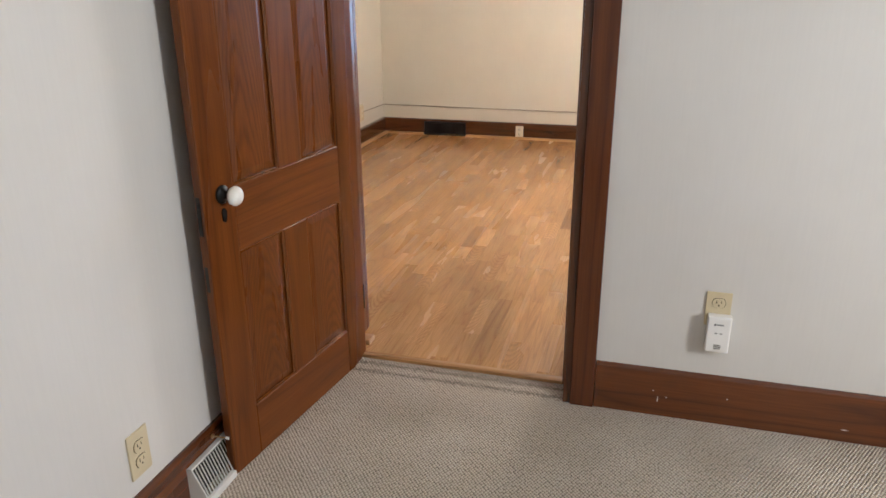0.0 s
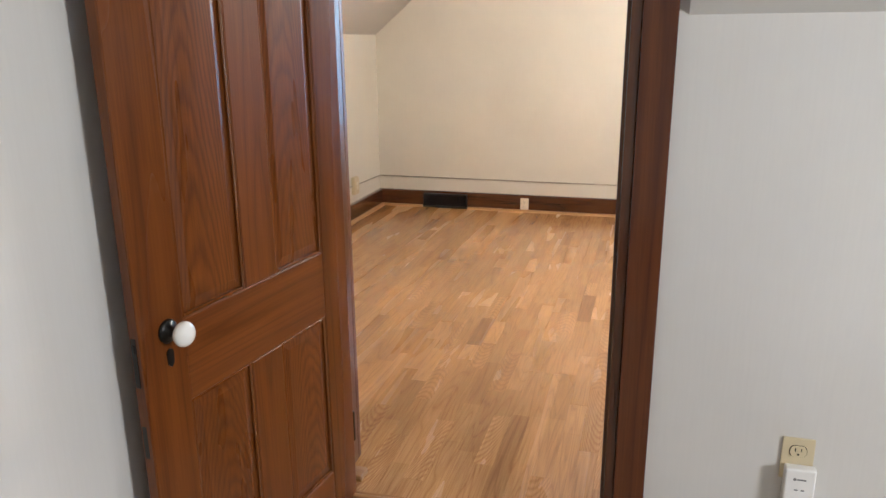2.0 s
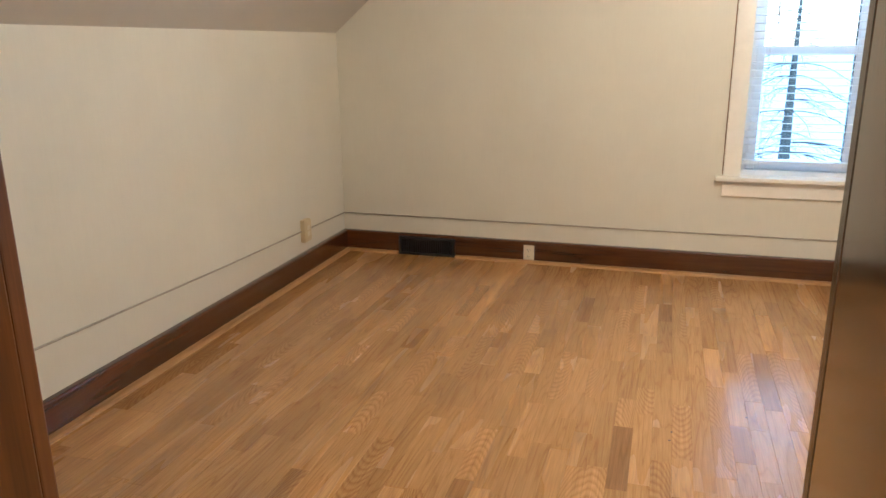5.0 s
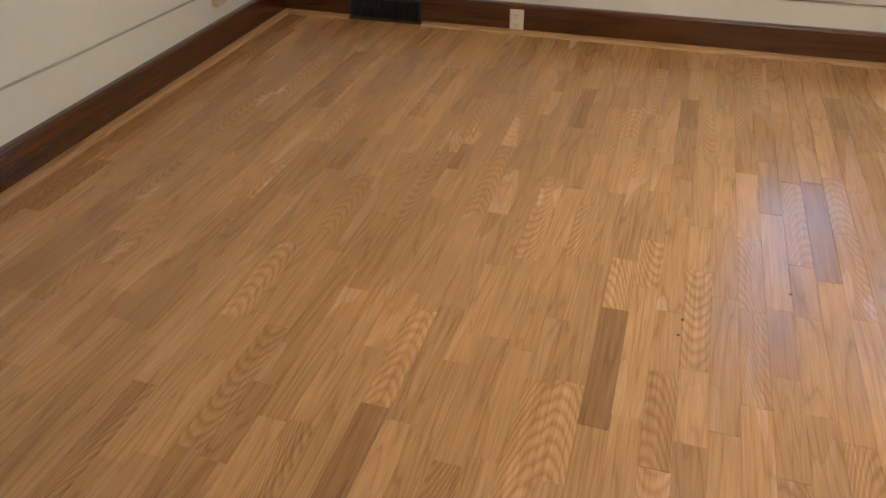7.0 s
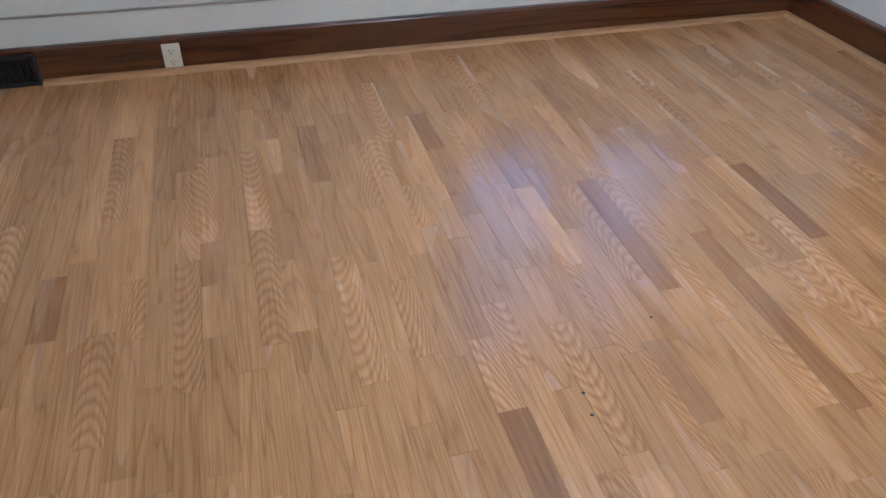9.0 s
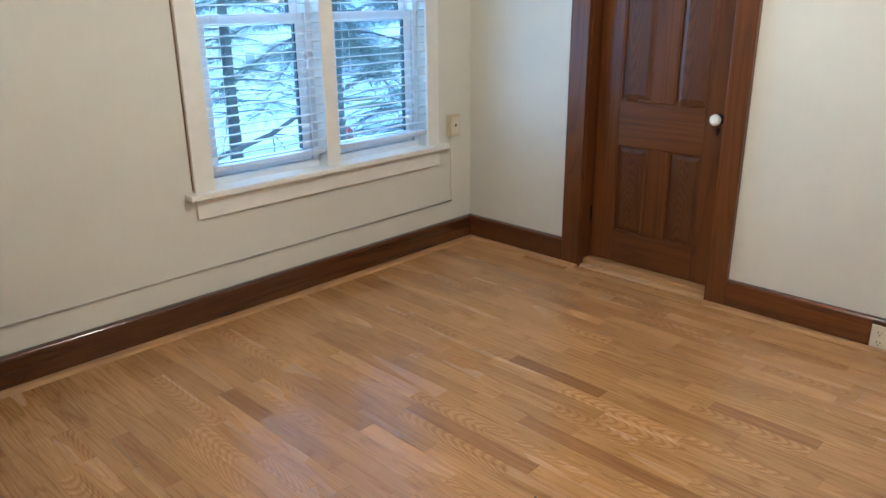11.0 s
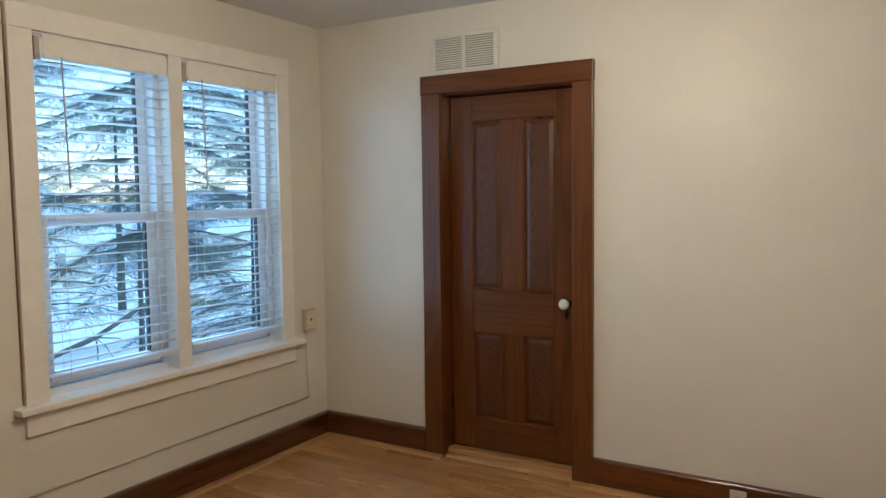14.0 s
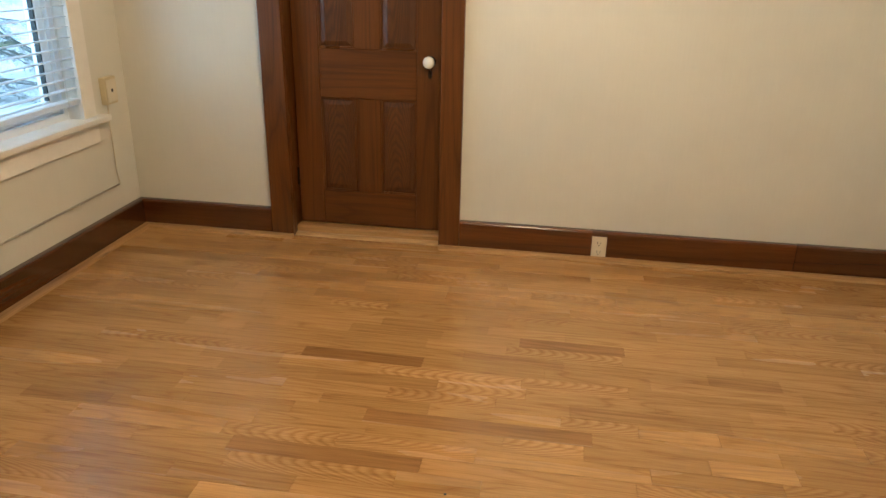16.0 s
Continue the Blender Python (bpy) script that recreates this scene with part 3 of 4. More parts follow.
# old wire run along the walls above the baseboards, painted over; its shadow line is put into the grey
wire = tube([(W_WALL + 0.004, N_WALL - 0.005, 0.265), (-1.2, N_WALL - 0.005, 0.262), (0.2, N_WALL - 0.005, 0.264), (1.268, N_WALL - 0.005, 0.266)], 0.0048, 8)
structure("trim", wire, WIRE, "thin painted wire along the wall, darkened for its shadow line", "trim", True)
wire = tube([(W_WALL + 0.005, N_WALL - 0.010, 0.265), (W_WALL + 0.005, 4.6, 0.310), (W_WALL + 0.005, 3.2, 0.362), (W_WALL + 0.005, P_NORTH + 0.01, 0.395)], 0.0048, 8)
structure("trim", wire, WIRE, "thin painted wire along the wall, darkened for its shadow line", "trim", True)

# ---- doors ----


def door_leaf(door, width, height, bottom, low_top, up_bottom, up_top, st=0.13, mu=0.128, free=0.0, thick=0.035, solid=WOOD_DOOR, figured=WOOD_PANEL, bead=WOOD_MOULD):
    """Four-panel leaf in local space: x from 0 at the hinge to width, front face at y = 0, back at thick."""
    free = free or st
    pw = (width - st - free - mu) / 2
    dp = 0.37 * thick
    bv = 0.003
    for x, sw in ((0, st), (width - free, free)):
        part("stile", box(x, x + sw, 0, thick, 0, height, bv), solid["z"], door)
    for z0, z1 in ((0, bottom), (low_top, up_bottom), (up_top, height)):
        part("rail", box(st, width - free, 0.0008, thick - 0.0008, z0, z1, bv), solid["x"], door)
    for z0, z1 in ((bottom, low_top), (up_bottom, up_top)):
        part("mullion", box(st + pw, st + pw + mu, 0.0004, thick - 0.0004, z0, z1, bv), solid["z"], door)
        for x in (st, st + pw + mu):
            bm = box(x, x + pw, dp, thick - dp, z0, z1)
            for sgn, face in ((-1, dp), (1, thick - dp)):
                e, rise, rim = 0.034, 0.45 * dp, 0.012
                y1 = face + sgn * rise
                a = [bm.verts.new((px, face + sgn * 0.0005, pz)) for px, pz in ((x + rim, z0 + rim), (x + pw - rim, z0 + rim), (x + pw - rim, z1 - rim), (x + rim, z1 - rim))]
                b = [bm.verts.new((px, y1, pz)) for px, pz in ((x + e, z0 + e), (x + pw - e, z0 + e), (x + pw - e, z1 - e), (x + e, z1 - e))]
                bm.faces.new(b)
                for i in range(4):
                    j = (i + 1) % 4
                    bm.faces.new((a[i], a[j], b[j], b[i]))
            panel = part("panel", bm, figured, door)
            ov = bmesh.new()
            for y0, y1 in ((0.003, dp), (thick - dp, thick - 0.003)):
                box(x, x + 0.008, y0, y1, z0, z1, 0.002, ov)
                box(x + pw - 0.008, x + pw, y0, y1, z0, z1, 0.002, ov)
                box(x + 0.008, x + pw - 0.008, y0, y1, z0, z0 + 0.009, 0.0035, ov, 2)
                box(x + 0.008, x + pw - 0.008, y0, y1, z1 - 0.008, z1, 0.002, ov)
            part("moulding", ov, bead, panel)


def knob_set(door, x, z, side, face, keyhole=True, deep=1.0):
    """A porcelain knob on an iron rosette, standing out along -y (side -1) or +y."""
    ros = part("rosette", lathe([(0.026, 0), (0.027, 0.003), (0.022, 0.008), (0.012, 0.011), (0.010, 0.028), (0.014, 0.030)], "y", 24), BLACK_IRON, door, "black iron rosette", True)
    ros.matrix_basis = Matrix.Translation((x, face, z)) @ Matrix.Diagonal((1, side * deep, 1, 1))
    prof = [(0.010, 0.026)] + [(0.028 * math.sin(a), 0.046 - 0.019 * math.cos(a)) for a in [math.pi * k / 12 for k in range(3, 12)]] + [(0.002, 0.0652)]
    kn = part("knob", lathe(prof, "y", 28), PORCELAIN, door, "white porcelain door knob", True)
    kn.matrix_basis = Matrix.Translation((x, face, z)) @ Matrix.Diagonal((1, side * deep, 1, 1))
    if keyhole:
        bm = bmesh.new()
        y0, y1 = sorted((face, face + side * 0.003))
        outline = [(x + 0.010 * math.cos(a), z - 0.052 + 0.012 * math.sin(a)) for a in [math.pi * k / 8 for k in range(9)]]
        outline += [(x - 0.008, z - 0.075), (x, z - 0.082), (x + 0.008, z - 0.075)]
        prism(outline, "y", y0, y1, bm)
        part("keyhole_plate", bm, BLACK_IRON, door, "black iron keyhole plate")


# open door of the doorway, folded back along the wall
door1 = thing("door_1", (-1.4228, 1.9521, -0.021), "open four-panel door of red-brown varnished pine", "door", kind="structure", rz=-97.4)
D1_W = 0.820
door_leaf(door1, D1_W, 2.04, 0.176, 0.690, 0.886, 1.90, 0.128, 0.128, 0.128, 0.030)
# local x runs from the hinge outwards; its face towards the room is at y = thickness
knob_set(door1, D1_W - 0.077, 0.876, 1, 0.030)
knob_set(door1, D1_W - 0.077, 0.876, -1, 0.0, deep=0.86)
part("latch_plate", box(D1_W - 0.0005, D1_W + 0.0018, 0.006, 0.019, 0.775, 0.885, 0.0005), BLACK_IRON, door1, "dark iron latch face plate")
part("latch_bolt", box(D1_W - 0.0005, D1_W + 0.004, 0.008, 0.017, 0.852, 0.872, 0.002), BLACK_IRON, door1)
part("mortise", box(D1_W - 0.004, D1_W + 0.0008, 0.007, 0.018, 0.610, 0.685), SLOT, door1, "dark old mortise in the door edge")
for hz in (0.22, 1.68):
    h = part("hinge", box(-0.004, 0.001, 0.003, 0.023, hz, hz + 0.09, 0.001), BLACK_IRON, door1, "black iron butt hinge")
    part("pin", lathe([(0.0055, hz - 0.006), (0.0055, hz + 0.096)], "z", 10, at=(-0.004, 0.026, 0)), BLACK_IRON, h)

# closed door in the east wall: hinged on the north side
door2 = thing("door_2", (1.528, D2_N - 0.006, 0.047), "closed four-panel door of red-brown varnished pine", "door", kind="structure", rz=-90)
D2_W = D2_N - D2_S - 0.012
door_leaf(door2, D2_W, 1.925, 0.178, 0.650, 0.885, 1.792, solid=WOOD_DIM, figured=WOOD_DIM_PANEL, bead=WOOD_DIM["z"])
knob_set(door2, D2_W - 0.064, 0.842, -1, 0.0)
for hz in (0.20, 1.62):
    part("hinge", lathe([(0.0055, hz), (0.0055, hz + 0.09)], "z", 10, at=(-0.004, -0.004, 0)), BLACK_IRON, door2, "small dark hinge barrel")


def casing_board(bm_axis, x0, x1, y0, y1, z0, z1, label, mat=None):
    structure("trim", box(x0, x1, y0, y1, z0, z1, 0.003, seg=2), (mat or WOOD_DOOR)[bm_axis], label, "trim")


cas = "red-brown varnished door casing"
CW = 0.108
# doorway 1, carpet side
casing_board("z", D1_R + 0.027, D1_R + CW, P_SOUTH - 0.026, P_SOUTH, CARPET_Z, D1_TOP, cas, WOOD_CASING)
casing_board("z", D1_L - CW, D1_L - 0.009, P_SOUTH - 0.022, P_SOUTH, CARPET_Z, D1_TOP, cas, WOOD_CASING)
casing_board("x", D1_L - CW - 0.004, D1_R + CW + 0.004, P_SOUTH - 0.024, P_SOUTH, D1_TOP, D1_TOP + 0.11, cas, WOOD_CASING)
# jambs
casing_board("z", D1_R, D1_R + 0.0265, P_SOUTH - 0.017, P_NORTH + 0.006, CARPET_Z, D1_TOP, "dark worn door jamb of varnished wood", WOOD_BASE)
casing_board("z", D1_L - 0.024, D1_L, P_SOUTH + 0.0005, P_NORTH + 0.006, CARPET_Z, D1_TOP, "red-brown varnished door jamb", WOOD_DIM)
casing_board("x", D1_L - 0.024, D1_R + 0.024, P_SOUTH + 0.0005, P_NORTH + 0.006, D1_TOP, D1_TOP + 0.022, "red-brown varnished head jamb", WOOD_CASING)
casing_board("z", D1_R - 0.013, D1_R - 0.0003, P_SOUTH + 0.062, P_SOUTH + 0.103, 0.0, D1_TOP, "door stop strip on the jamb", WOOD_BASE)
casing_board("z", D1_L + 0.0003, D1_L + 0.050, 1.957, 2.000, -0.003, D1_TOP, "door stop strip on the hinge jamb", WOOD_DIM)
# doorway 1, laminate side
for x0, x1 in ((D1_R, D1_R + CW), (D1_L - CW, D1_L)):
    casing_board("z", x0, x1, P_NORTH + 0.0065, P_NORTH + 0.030, 0, D1_TOP, cas, WOOD_DIM)
casing_board("x", D1_L - CW, D1_R + CW, P_NORTH + 0.0065, P_NORTH + 0.030, D1_TOP, D1_TOP + 0.11, cas)
# door 2 casing and jambs
casing_board("z", E_WALL - 0.032, E_WALL, D2_N, D2_N + 0.112, 0, D2_TOP, cas, WOOD_DIM)
casing_board("z", E_WALL - 0.032, E_WALL, D2_S - 0.102, D2_S, 0, D2_TOP, cas, WOOD_DIM)
casing_board("y", E_WALL - 0.034, E_WALL, D2_S - 0.104, D2_N + 0.114, D2_TOP, D2_TOP + 0.100, cas, WOOD_DIM)
casing_board("z", E_WALL + 0.0005, E_WALL + 0.14, D2_N - 0.001, D2_N + 0.029, 0, D2_TOP, "red-brown varnished door jamb", WOOD_DIM)
casing_board("z", E_WALL + 0.0005, E_WALL + 0.14, D2_S - 0.029, D2_S + 0.001, 0, D2_TOP, "red-brown varnished door jamb", WOOD_DIM)
casing_board("y", E_WALL + 0.0005, E_WALL + 0.14, D2_S - 0.029, D2_N + 0.029, D2_TOP - 0.004, D2_TOP + 0.029, "red-brown varnished head jamb", WOOD_DIM)
# unseen near-black sheet, added so the door's gaps read as unlit
structure("wall_closet_back", box(1.60, 1.66, D2_S - 0.1, D2_N + 0.1, -0.2, 2.2), SLOT, "added black backing for the unlit gap behind the closed door", "wall")
# a rounded strip in front of a raised board, and the laminate running in to it between short returns of shoe moulding
sill = prism([(E_WALL + 0.022, -0.004), (E_WALL + 0.022, 0.036), (E_WALL + 0.027, 0.042), (E_WALL + 0.050, 0.044), (1.60, 0.045), (1.60, -0.004)], "y", D2_S + 0.002, D2_N - 0.002)
structure("door_sill", sill, WOOD_SHOE["y"], "oak stepped threshold under the door", "threshold")
strip = prism([(E_WALL - 0.012, 0.0)] + [(E_WALL + 0.006 - 0.018 * math.cos(a), 0.014 * math.sin(a)) for a in (0.3, 0.7, 1.1, math.pi / 2)] + [(E_WALL + 0.0215, 0.015), (E_WALL + 0.0215, 0.0)], "y", D2_S + 0.003, D2_N - 0.003)
structure("trim", strip, WOOD_PALE_SHOE, "pale oak moulding in front of the threshold", "trim")
structure("threshold", prism([(P_SOUTH + 0.074, CARPET_Z), (P_SOUTH + 0.076, 0.004), (P_SOUTH + 0.088, 0.007), (P_SOUTH + 0.108, 0.006), (P_SOUTH + 0.114, 0.0), (P_SOUTH + 0.0905, 0.0), (P_SOUTH + 0.0905, CARPET_Z)], "x", D1_L, D1_R),
          WOOD_SHOE["x"], "narrow light oak strip where carpet meets laminate", "threshold")
structure("trim", box(D1_L + 0.001, D1_L + 0.066, 2.005, 2.065, 0.0, 0.024, 0.003), WOOD_SHOE["x"], "small light oak shoe block at the jamb", "trim")
strike = thing("strike_plate", (D1_R - 0.0002, P_SOUTH + 0.028, 0.83), "black iron strike plate on the door jamb", "strike plate")
part("plate", box(-0.0022, 0.0, -0.016, 0.016, -0.075, 0.075, 0.0008), BLACK_IRON, strike)
part("slot", box(-0.0030, -0.0020, -0.007, 0.007, -0.02, 0.02), SLOT, strike)

# ---- double window ----
win = thing("window_1", (0, N_WALL, 0), "white-painted double window with two double-hung sashes", "window", kind="structure")
win.matrix_world = pose(0, N_WALL, 0)
W0, W1, M0, M1 = WIN_L, WIN_R, 0.346, 0.424
part("casing", box(W0 - 0.098, W0, -0.022, 0, 0.632, WIN_T, 0.002), TRIM_WHITE, win)
part("casing", box(W1, W1 + 0.092, -0.022, 0, 0.632, WIN_T, 0.002), TRIM_WHITE, win)
part("head_casing", box(W0 - 0.100, W1 + 0.094, -0.024, 0, WIN_T, WIN_T + 0.095, 0.002), TRIM_WHITE, win)
# thin brown strip on the wall paints the shadow between casing and plaster
part("caulk_gap", box(W0 - 0.1035, W0 - 0.0985, -0.004, 0, 0.640, WIN_T + 0.09), JOINT, win, "dark strip for the shadow line in the joint beside the casing")
part("mullion", box(M0, M1, -0.022, 0.13, 0.632, WIN_T, 0.002), TRIM_WHITE, win)
part("window_sill", box(W0 - 0.140, W1 + 0.145, -0.062, 0.11, 0.604, 0.632, 0.007, seg=3), TRIM_WHITE, win)
part("apron", box(W0 - 0.098, W1 + 0.096, -0.020, 0, 0.508, 0.604, 0.002), TRIM_WHITE, win)
part("liner", box(W0 - 0.012, W0, 0, 0.15, 0.632, WIN_T), TRIM_WHITE, win)
part("liner", box(W1, W1 + 0.012, 0, 0.15, 0.632, WIN_T), TRIM_WHITE, win)
part("liner", box(W0, W1, 0, 0.15, WIN_T - 0.006, WIN_T + 0.006), TRIM_WHITE, win)


def sash(x0, x1, z0, z1, y, stile, low, top):
    """One sash: stiles, rails, gaskets and a pane."""
    fr = part("sash", box(x0, x0 + stile, y, y + 0.034, z0, z1, 0.003), VINYL, win)
    part("stile", box(x1 - stile, x1, y, y + 0.034, z0, z1, 0.003), VINYL, fr)
    part("rail", box(x0 + stile, x1 - stile, y + 0.0006, y + 0.0334, z0, z0 + low, 0.003), VINYL, fr)
    part("rail", box(x0 + stile, x1 - stile, y + 0.0006, y + 0.0334, z1 - top, z1, 0.003), VINYL, fr)
    part("gasket", box(x1 - stile - 0.006, x1 - stile, y + 0.006, y + 0.028, z0 + low, z1 - top), GASKET, fr, "thin black glazing gasket")
    pane = part("pane", box(x0 + stile, x1 - stile, y + 0.015, y + 0.019, z0 + low, z1 - top), GLASS, fr, "clear window glass")
    pane.visible_shadow = False


MEET = 1.360
for x0, x1 in ((W0, M0), (M1, W1)):
    fb = box(x0, x0 + 0.030, 0.055, 0.16, 0.640, WIN_T - 0.006)
    box(x1 - 0.030, x1, 0.055, 0.16, 0.640, WIN_T - 0.006, bm=fb)
    box(x0 + 0.030, x1 - 0.030, 0.055, 0.16, WIN_T - 0.040, WIN_T - 0.006, bm=fb)
    box(x0 + 0.030, x1 - 0.030, 0.055, 0.16, 0.632, 0.664, bm=fb)
    box(x0, x0 + 0.030, 0.055, 0.16, 0.632, 0.640, bm=fb)
    box(x1 - 0.030, x1, 0.055, 0.16, 0.632, 0.640, bm=fb)
    part("window_frame", fb, VINYL, win)
    sash(x0 + 0.032, x1 - 0.032, MEET - 0.020, WIN_T - 0.042, 0.118, 0.042, 0.038, 0.038)
    sash(x0 + 0.032, x1 - 0.032, 0.666, MEET + 0.022, 0.072, 0.048, 0.060, 0.040)
    part("track", box(x1 - 0.0345, x1 - 0.0295, 0.108, 0.117, 0.666, MEET - 0.022), GASKET, win, "black sash track in the jamb")
    lk = part("sash_lock", box((x0 + x1) / 2 - 0.03, (x0 + x1) / 2 + 0.03, 0.080, 0.104, MEET + 0.022, MEET + 0.034, 0.003), VINYL, win)
    part("lever", lathe([(0.011, MEET + 0.034), (0.010, MEET + 0.046)], "z", 12, at=((x0 + x1) / 2, 0.092, 0)), VINYL, lk)


def blind(x0, x1, label):
    """A raised-open wood-look blind: valance, slats level, ladder cords, bottom rail, wand."""
    b = thing("window_blind", (0, 0, 0), label, "blind", "blinds in the double window")
    b.matrix_world = win.matrix_world.copy()
    a, c = x0 + 0.006, x1 - 0.006
    part("headrail", box(a, c, -0.012, 0.040, 2.040, 2.100, 0.002), SLAT, b)
    part("valance", box(a + 0.034, c, -0.021, -0.014, 2.012, 2.102, 0.002), TRIM_WHITE, b, "flat white valance board")
    clip = part("bracket", box(a, a + 0.026, -0.020, 0.006, 2.000, 2.092, 0.002), CLEAR_CLIP, b, "clear plastic end bracket")
    part("clip", box(a + 0.018, a + 0.032, -0.024, -0.012, 2.028, 2.086, 0.001), WHITE_PLASTIC, clip)
    z = 1.992
    slat_bm = bmesh.new()
    prof = [(-0.021, -0.0012), (-0.008, 0.0012), (0.006, 0.0012), (0.027, -0.0012), (0.027, 0.0014), (0.006, 0.0040), (-0.008, 0.0040), (-0.021, 0.0014)]
    prism(prof, "x", a, c, slat_bm)
    me = finish("slat", slat_bm, SLAT)
    while z > 0.755:
        s = new("slat", me)
        s.parent = b
        s.matrix_basis = pose(0, 0.003, z, -4.0 + random.uniform(-1.2, 1.2), 0, random.uniform(-0.15, 0.15))
        z -= 0.0435
    part("bottom_rail", box(a, c, -0.020, 0.030, 0.706, 0.730, 0.004), SLAT, b)
    for f in (0.14, 0.86):
        x = a + (c - a) * f
        for y in (-0.022, 0.032):
            part("ladder_cord", tube([(x, y, 2.03), (x, y, 0.70)], 0.0011, 5), CORD, b)
    part("wand", tube([(a + 0.105, -0.030, 2.02), (a + 0.108, -0.034, 1.75), (a + 0.116, -0.032, 1.49)], 0.0038, 6), WAND, b, "clear plastic tilt wand")
    return b


blind(W0, M0, "white wood-look window blind, lowered with slats open")
blind(M1, W1, "white wood-look window blind, lowered with slats open")

# ---- outlets, boxes, vents ----


def outlet(place, rz, w, h, mat, label, cover=0.0, group="wall outlets"):
    """A duplex outlet whose plate faces local -y; place is the plate's middle on the wall."""
    o = thing("wall_outlet", place, label, "outlet", group, rz)
    part("plate", box(-w / 2, w / 2, -0.006, 0, -h / 2, h / 2, 0.0025, seg=2), mat, o)
    part("screw", lathe([(0.0032, -0.0072), (0.003, -0.0058)], "y", 10), mat, o)
    for z in (0.0225, -0.0225):
        if z < 0 and cover:
            continue
        rim = [(0.0215 * math.cos(t), max(-0.0168, min(0.0168, 0.0215 * math.sin(t))) + z) for t in [2 * math.pi * k / 24 for k in range(24)]]
        if mat is not ALMOND:
            part("joint", prism(rim, "y", -0.0064, -0.0055), SLOT, o, "dark joint round the socket")
        outl = [(0.0200 * math.cos(t), max(-0.0155, min(0.0155, 0.0200 * math.sin(t))) + z) for t in [2 * math.pi * k / 24 for k in range(24)]]
        sock = part("socket", prism(outl, "y", -0.0086, -0.0056), mat, o)
        slots = box(-0.0088, -0.0060, -0.0090, -0.0080, z - 0.001, z + 0.0090)
        box(0.0058, 0.0082, -0.0090, -0.0080, z, z + 0.0082, bm=slots)
        lathe([(0.0030, -0.0090), (0.0030, -0.0080)], "y", 8, slots, (0, 0, z - 0.0080))
        part("slot", slots, SLOT, sock)
    return o


outlet((-0.110, P_SOUTH, 0.394), 0, 0.078, 0.118, IVORY, "ivory wall outlet with an alarm plugged in below", 1)
outlet((W1_WALL, 0.838, 0.254), 90, 0.078, 0.130, IVORY, "ivory duplex outlet above the baseboard")
outlet((-1.562, N_WALL - 0.024, 0.062), 0, 0.072, 0.112, ALMOND, "almond outlet set into the dark baseboard")
outlet((E_WALL - 0.024, 3.872, 0.062), -90, 0.070, 0.112, ALMOND, "almond outlet set into the dark baseboard")

co = thing("plug_in_alarm", (-0.103, P_SOUTH - 0.006, 0.317), "white plug-in carbon monoxide alarm", "alarm")
part("body", box(-0.037, 0.037, -0.0320, 0, -0.064, 0.064, 0.007, seg=3), WHITE_PLASTIC, co)
for z in (-0.036, -0.042, -0.048):
    part("sound_slot", box(-0.011, 0.011, -0.0328, -0.0318, z - 0.0015, z + 0.0015), SLOT, co)
part("button", box(-0.012, -0.003, -0.0332, -0.0318, 0.004, 0.008, 0.0005), PRINT, co)
part("button", box(0.004, 0.012, -0.0332, -0.0318, 0.004, 0.008, 0.0005), PRINT, co)
part("mark", box(-0.008, 0.014, -0.0326, -0.0319, 0.034, 0.038), PRINT, co)
part("mark", lathe([(0.004, -0.0327), (0.004, -0.0318)], "y", 10, at=(-0.013, 0, 0.036)), PRINT, co)

box1 = thing("junction_box", (W_WALL, 5.615, 0.285), "ivory surface-mounted outlet box on the wire moulding", "junction box", rz=90)
part("body", box(-0.042, 0.042, -0.032, 0, -0.072, 0.072, 0.005, seg=2), IVORY, box1)
part("cover", box(-0.038, 0.038, -0.0365, -0.0322, -0.064, 0.064, 0.002), IVORY, box1)
part("socket", box(-0.016, 0.016, -0.0385, -0.0366, 0.006, 0.034, 0.002), ALMOND, box1)
part("socket", box(-0.016, 0.016, -0.0385, -0.0366, -0.034, -0.006, 0.002), ALMOND, box1)
box2 = thing("phone_jack", (1.280, N_WALL, 0.728), "ivory phone jack box beside the window, wire hanging down", "phone jack")
part("body", box(-0.046, 0.046, -0.030, 0, -0.064, 0.064, 0.005, seg=2), IVORY, box2)
part("cover", box(-0.036, 0.036, -0.0345, -0.0302, -0.052, 0.052, 0.002), ALMOND, box2)
part("jack", box(-0.007, 0.007, -0.0353, -0.0343, -0.006, 0.008), SLOT, box2)
part("wire", tube([(-0.018, -0.012, -0.062), (-0.016, -0.006, -0.14), (-0.014, -0.005, -0.30), (-0.012, -0.004, -0.40), (-0.002, -0.005, -0.46)], 0.0028, 6), ALMOND, box2, "thin painted wire", True)

# black register in the north baseboard
reg = thing("floor_register", (-2.276, N_WALL - 0.020, 0.0), "black enamelled steel register set in the baseboard", "register")
part("frame", box(-0.203, 0.203, -0.030, 0, 0.0, 0.016, 0.002), BLACK_STEEL, reg)
part("frame", box(-0.203, 0.203, -0.030, 0, 0.110, 0.126, 0.002), BLACK_STEEL, reg)
for x in (-0.203, 0.187):
    part("frame", box(x, x + 0.016, -0.0295, 0, 0.016, 0.110, 0.002), BLACK_STEEL, reg)
part("backing", box(-0.187, 0.187, -0.008, 0, 0.016, 0.110), BLACK_STEEL, reg)
for k in range(28):
    x = -0.180 + k * 0.01335
    part("louver", box(x, x + 0.0045, -0.022, -0.0085, 0.018, 0.108), BLACK_STEEL, reg)
part("lever", box(0.160, 0.166, -0.036, -0.020, 0.050, 0.078, 0.001), BLACK_STEEL, reg)

